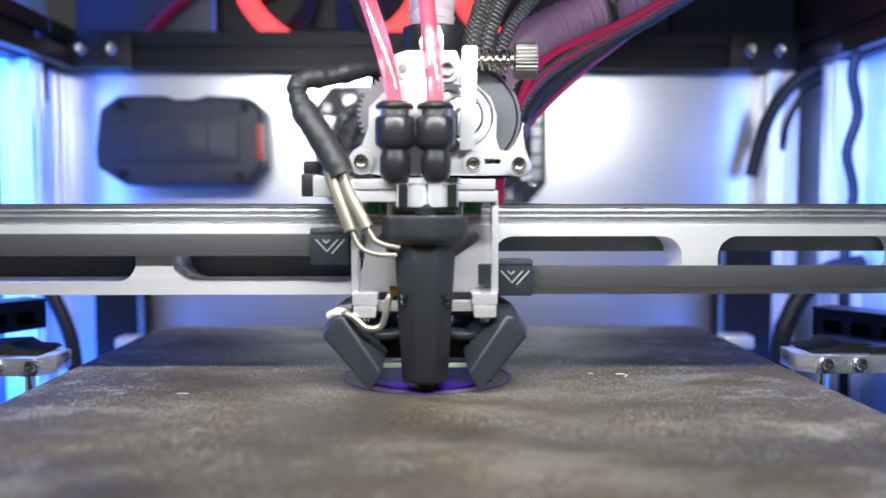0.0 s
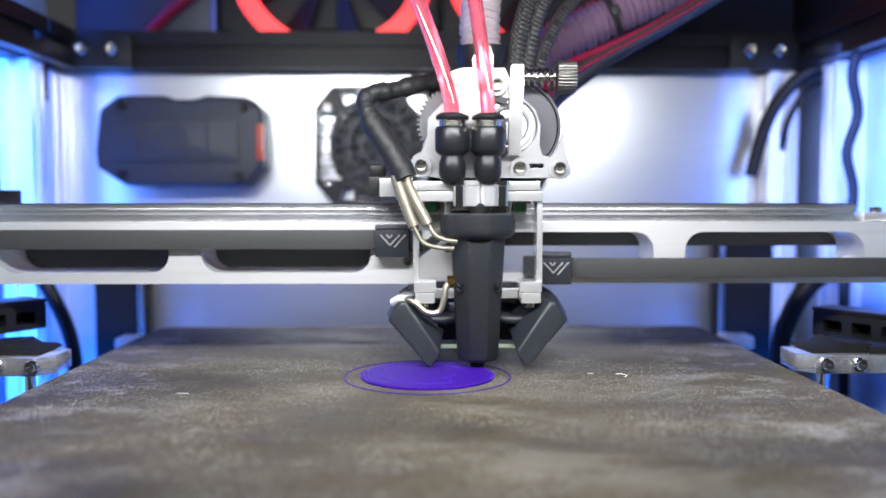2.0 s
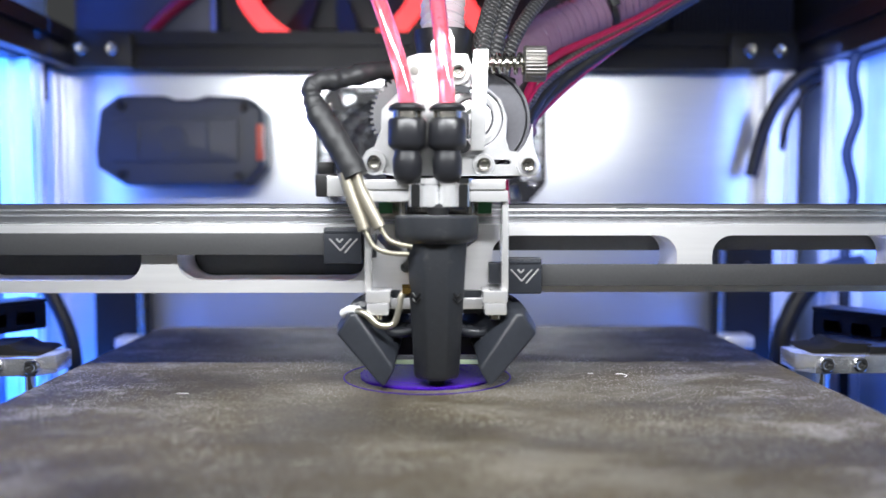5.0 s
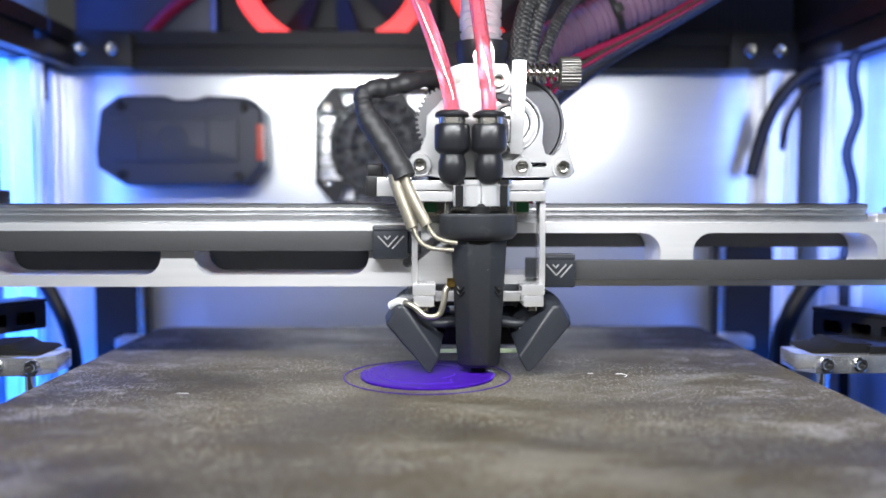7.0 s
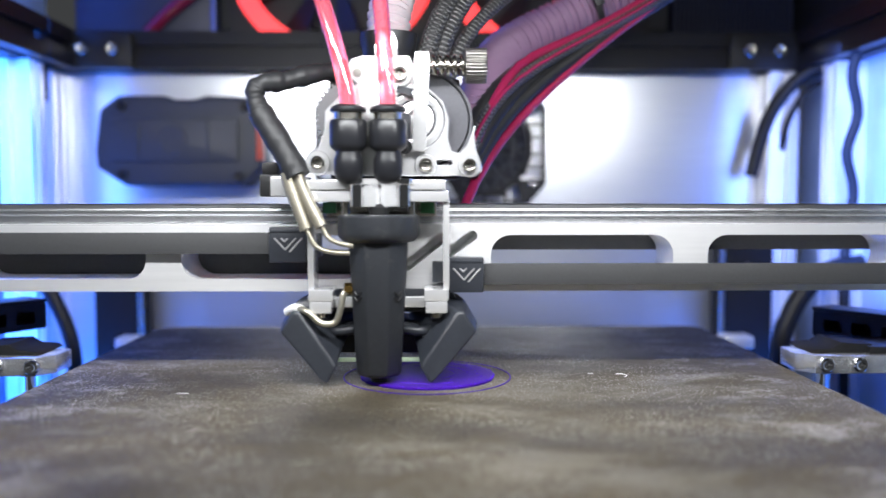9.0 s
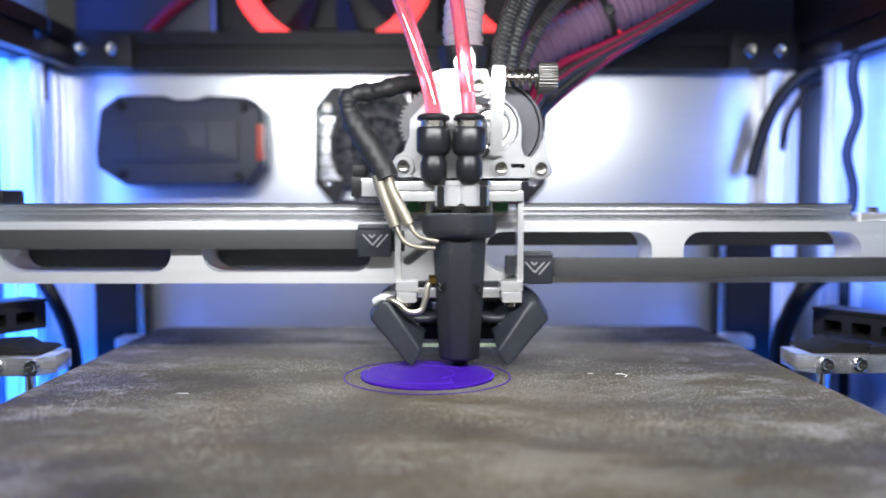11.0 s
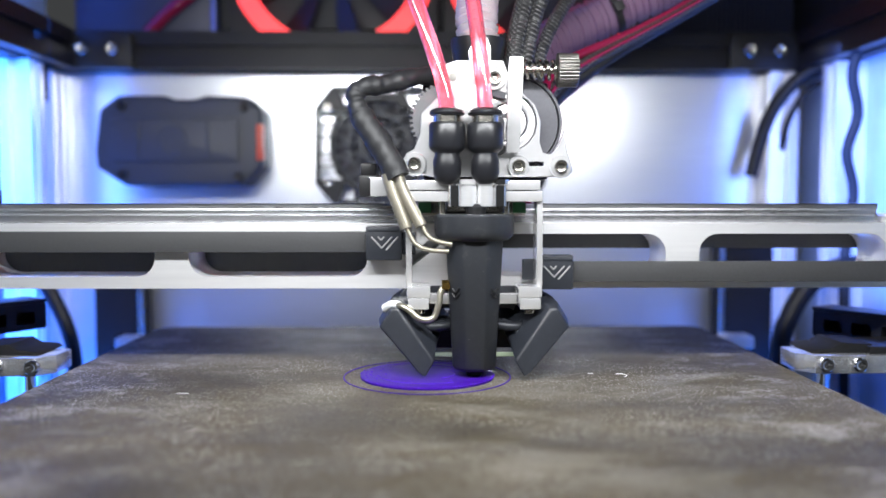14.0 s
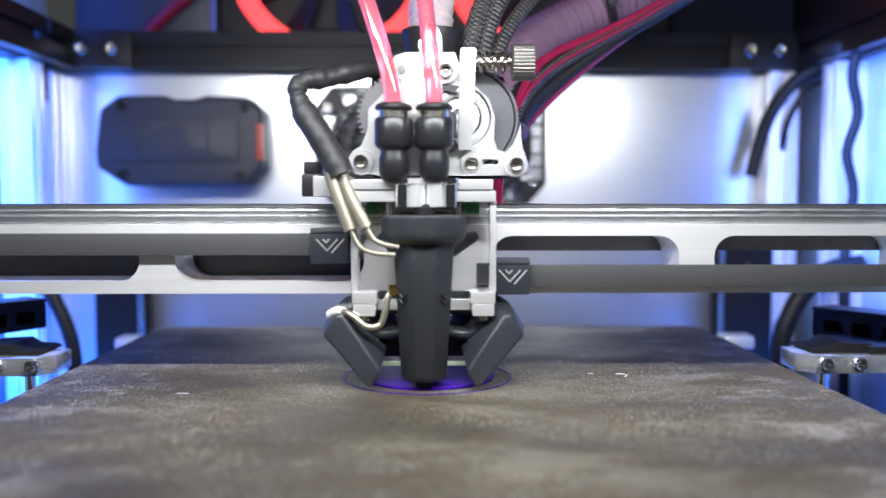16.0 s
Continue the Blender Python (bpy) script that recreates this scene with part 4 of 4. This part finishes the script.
def cables():
    out = []
    hoses = "hoses and cables of the head"
    for x, ex in ((-11.6, -50), (4.2, -13)):
        out.append(chain("coolant_tube", "clear tube filled with pink coolant", "tube", TUBE_PINK, 3.3, (x, -6, 113), (-1.5, 0, 25), (ex, 8, 236), (10, -4, -40), 0.9, 26, 0, hoses, 18, False))
    out.append(chain("air_hose", "cloudy ribbed air hose rising from the head", "hose", HOSE_PALE, 9.0, (3, 27, 147), (-3, 2, 15), (22, 60, 236), (-8, -8, -30), 0.7, 9, 0.9, hoses))
    out.append(chain("black_cable", "smooth black cable rising from the head", "cable", CABLE, 3.0, (4, 26, 128), (0, 2, 24), (26, 50, 236), (-10, -6, -35), 0.85, 8, 0, hoses))
    for dx, dy, r in ((0, 0, 4.2), (5.5, 4, 4.0)):
        out.append(chain("braided_cable", "thick black braided cable sleeve", "cable", BRAID, r, (18 + dx, 24 + dy, 126), (1, 3, 40), (92 + dx * 2, 104 + dy, 222), (-46, -30, -10), 0.5, 14, 0, hoses))
    out.append(chain("braided_cable", "thin black braided cable sleeve", "cable", BRAID, 3.2, (28, 30, 124), (3, 4, 34), (124, 120, 214), (-52, -30, -10), 0.5, 14, 0, hoses))
    wide = chain("ribbed_hose", "wide cloudy ribbed hose lit pink", "hose", TUBE_CLEAR, 10.5, (34.8, 59.0, 86.0), (13.0, 26.3, 79.7), (155.7, 101.4, 207.1), (-143.9, 0.2, -68.3), 0.39, 22, 1.3, hoses, 18, True, 0.77, 0.1)
    out.append(wide)
    for nm, m, r, start, reach, end, approach, follow, give in (
            ("magenta coolant hose in the bundle", TUBE_RED, 2.2, (34.9, 47.5, 80.6), (14.6, 21.2, 93.1), (151.6, 87.2, 197.6), (-96.1, -7.2, -71.0), 0.63, 0.88),
            ("black cable in the hose bundle", CABLE, 4.0, (31.2, 46.8, 83.9), (8.7, 25.5, 70.1), (156.3, 89.9, 196.6), (-97.0, -3.2, -64.1), 0.6, 0.64),
            ("braided cable in the hose bundle", BRAID, 3.2, (33.0, 42.3, 82.7), (8.8, 24.5, 65.7), (157.8, 86.6, 196.8), (-92.5, -3.8, -61.2), 0.59, 0.69),
            ("black cable in the hose bundle", CABLE, 4.0, (34.7, 48.8, 81.5), (8.9, 23.5, 61.2), (159.3, 94.3, 196.9), (-88.1, -4.3, -58.4), 0.58, 0.74),
            ("thin dark red wire in the hose bundle", TUBE_RED, 0.9, (33.0, 38.3, 82.7), (8.8, 24.5, 65.7), (157.8, 82.6, 196.8), (-92.5, -3.8, -61.2), 0.59, 0.69),
            ("black cable in the hose bundle", CABLE, 3.6, (34.7, 45.1, 74.0), (-1.0, 28.4, 52.9), (160.3, 90.6, 198.2), (-84.8, -6.5, -55.8), 0.55, 0.98),
            ("thin magenta coolant hose in the bundle", TUBE_RED, 2.5, (34.6, 44.2, 64.8), (-13.0, 34.3, 42.7), (161.6, 89.8, 199.8), (-80.8, -9.2, -52.6), 0.51, 1.27)):
        out.append(chain("bundle_hose", nm, "hose", m, r, start, reach, end, approach, follow, 14, 0, hoses, 14, True, give, 0.07 if r == 2.5 else 0.1))
    # a tie round the bundle near its upper end
    tie = thing("cable_tie", "black cable tie round the hose bundle", "cable tie")
    bm = lathe(B(), [(14.6, -1.6), (16.0, -1.6), (16.0, 1.6), (14.6, 1.6), (14.6, -1.6)], (2, 0, 0), None, 40)
    box(bm, -18, -13.6, -2.5, 2.5, -2.4, 2.4, 0.4)
    part("strap", bm, CABLE, tie)
    return out, tie, wide[1]


# ---- build ----
place()
surroundings()
HEAD = print_head()
GANTRY = gantry()
BELTS = belts()
TIE_X = 92.0
CABLES, TIE, TIE_CURVE = cables()


def motions():
    rows = [
        (0, -1.3, -33.9), (0.1, -4.4, -37.3), (0.2, -2.9, -35.5), (0.3, -1.3, -32), (0.4, 1.2, -29.6), (0.5, 5.3, -23.7), (0.6, 8.4, -22.4),
        (0.7, 9.3, -23.8), (0.8, 11.8, -20.3), (0.9, 11.7, -13.4), (1, 13.8, -12.8), (1.1, 15.5, -11.8), (1.2, 14.3, -12.4), (1.3, 26.4, -13.1),
        (1.4, 29.4, -7.2), (1.5, 28.4, -1.7), (1.6, 29.4, 0.9), (1.7, 24.2, 1.4), (1.8, 22.2, 5.8), (1.9, 21.1, 12.5), (2, 22.2, 12.2),
        (2.1, 25.7, 16.3), (2.2, 18.8, 20.6), (2.3, 16.6, 19.3), (2.4, 9.6, 15.9), (2.5, 4.5, 19.5), (2.6, 0.3, 17.7), (2.7, -2.1, 17.1),
        (2.8, -5.4, 16.6), (2.9, -5.3, 15.1), (3, -5.2, 13.7), (3.1, -8.7, 15.1), (3.2, -18.8, 21.5), (3.3, -20.8, 22.5), (3.4, -23.2, 21),
        (3.5, -23.8, 17.6), (3.6, -26.1, 18.7), (3.7, -27.8, 17.2), (3.8, -27.4, 13.3), (3.9, -28.1, 8.6), (4, -26.2, 5.6), (4.1, -26, 0.2),
        (4.2, -24.4, -4.4), (4.5, -17, -19), (4.8, -6, -27), (5.1, 8, -26), (5.4, 19, -16), (5.7, 24, 0), (5.9, 22, 12), (6.1, 15, 24),
        (6.3, 8.8, 31.5), (6.4, 13.8, 30.5), (6.5, 16.3, 30), (6.6, 5.8, 21.5), (6.7, 20, 19.9), (6.8, 11.7, 17.2), (6.9, 22.5, 6.3), (7, 21.8, -0.2),
        (7.1, 22.6, -0.9), (7.2, 22.3, -3.1), (7.3, 23.1, -5.4), (7.4, 23.9, -10.1), (7.5, 19.6, -13.3), (7.6, 21.1, -16.6), (7.7, 17.9, -17.3),
        (7.8, 17.4, -19.4), (7.9, 16.4, -21.9), (8, 13.3, -25.3), (8.1, 11.3, -26.5), (8.2, 8.5, -27.9), (8.3, 3.5, -29.2), (8.4, -8.7, -25.1),
        (8.5, -9.7, -22.3), (8.6, -12, -26.8), (8.7, -13.4, -27.4), (8.8, -14.6, -26.7), (8.9, -28.3, -13.4), (9, -20.3, -20.9), (9.1, -9.8, -13.6),
        (9.2, 11.5, 4), (9.4, 14, 12), (9.6, 4, 22), (9.8, 14, 13), (10, 24, 4), (10.2, 14, 14), (10.4, 4, 23), (10.6, 14, 14), (10.8, 24, 5),
        (11, 14, 15), (11.15, 8, 19), (11.3, 15.2, 14.6), (11.4, 21.1, 8.7), (11.5, 13.1, 13.6), (11.6, 6.7, 18.8), (11.7, 4, 18.8), (11.8, 8.1, 14.3),
        (11.9, 3.7, 18.6), (12, 4.1, 16.5), (12.1, 7.5, 14.4), (12.2, -0.5, 23.4), (12.3, 11.5, 13.5), (12.4, 20.8, 5), (12.5, 8, 9.7),
        (12.6, -0.2, 15.5), (12.7, 12.1, 4.2), (12.8, 19.5, 0.4), (12.9, 6.8, 8.2), (13, -0.3, 15.8), (13.1, 12.1, 7.1), (13.2, 19.8, -1.1),
        (13.3, 7.3, 9.2), (13.4, -2.2, 15.1), (13.5, 10.1, 1.7), (13.6, 20.7, -6.1), (13.7, 7.7, -1.2), (13.8, -4.1, 12.2), (13.9, 6.7, -2),
        (14, 19.5, -9), (14.1, 9.8, -7.4), (14.2, -2.4, 4.7), (14.3, 4.1, -1.4), (14.4, 16.4, -11), (14.5, 17.3, -10.3), (14.6, 18.9, -14.8),
        (14.7, 18.4, -15.7), (14.8, 15.4, -17.3), (14.9, 13.2, -17.9), (15, 13.9, -21), (15.1, 14.2, -23.2), (15.2, 11.3, -24.6), (15.3, 8.4, -25.2),
        (15.4, 10.1, -26.3), (15.5, 8.4, -26.6), (15.6, 5.5, -26.9), (15.7, 3.4, -28.1), (15.8, 3.7, -29.1), (15.9, 2.4, -28.8), (16, -1.8, -29.7),
    ]
    walk(HEAD, [(t, pose(x * MM, y * MM, 0)) for t, x, y in rows])
    walk(GANTRY, [(t, pose(0, y * MM, 0)) for t, x, y in rows])
    for b in BELTS:
        walk(b, [(t, pose(x * MM, y * MM, 0)) for t, x, y in rows])
    for pieces, (start, reach, end, approach, follow, n, give, trim) in CABLES:
        paths = [(t, curve(start, reach, end, approach, (x, y), follow, n, give, trim)) for t, x, y in rows]
        for k, piece in enumerate(pieces):
            if piece is None:
                continue
            keyed = []
            for t, line in paths:
                a, b = line[k], line[k + 1]
                turn = (b - a).to_track_quat("Z", "Y").to_matrix().to_4x4()
                keyed.append((t, Matrix.Translation((a + b) / 2 * MM) @ turn))
            walk(piece, keyed)
    # the tie stays near one place of the bundle's upper end
    start, reach, end, approach, follow, n, give, trim = TIE_CURVE
    keyed = []
    for t, x, y in rows:
        line = curve(start, reach, end, approach, (x, y), follow, 60, give, trim)
        k = next(i for i in range(20, 60) if line[i + 1].x >= TIE_X + 0.3 * x or i == 59)
        a, b = line[k], line[k + 1]
        u = min(1.0, max(0.0, (TIE_X + 0.3 * x - a.x) / max(1e-6, b.x - a.x)))
        turn = (b - a).to_track_quat("Z", "Y").to_matrix().to_4x4()
        keyed.append((t, Matrix.Translation(a.lerp(b, u) * MM) @ turn))
    walk(TIE, keyed)


motions()
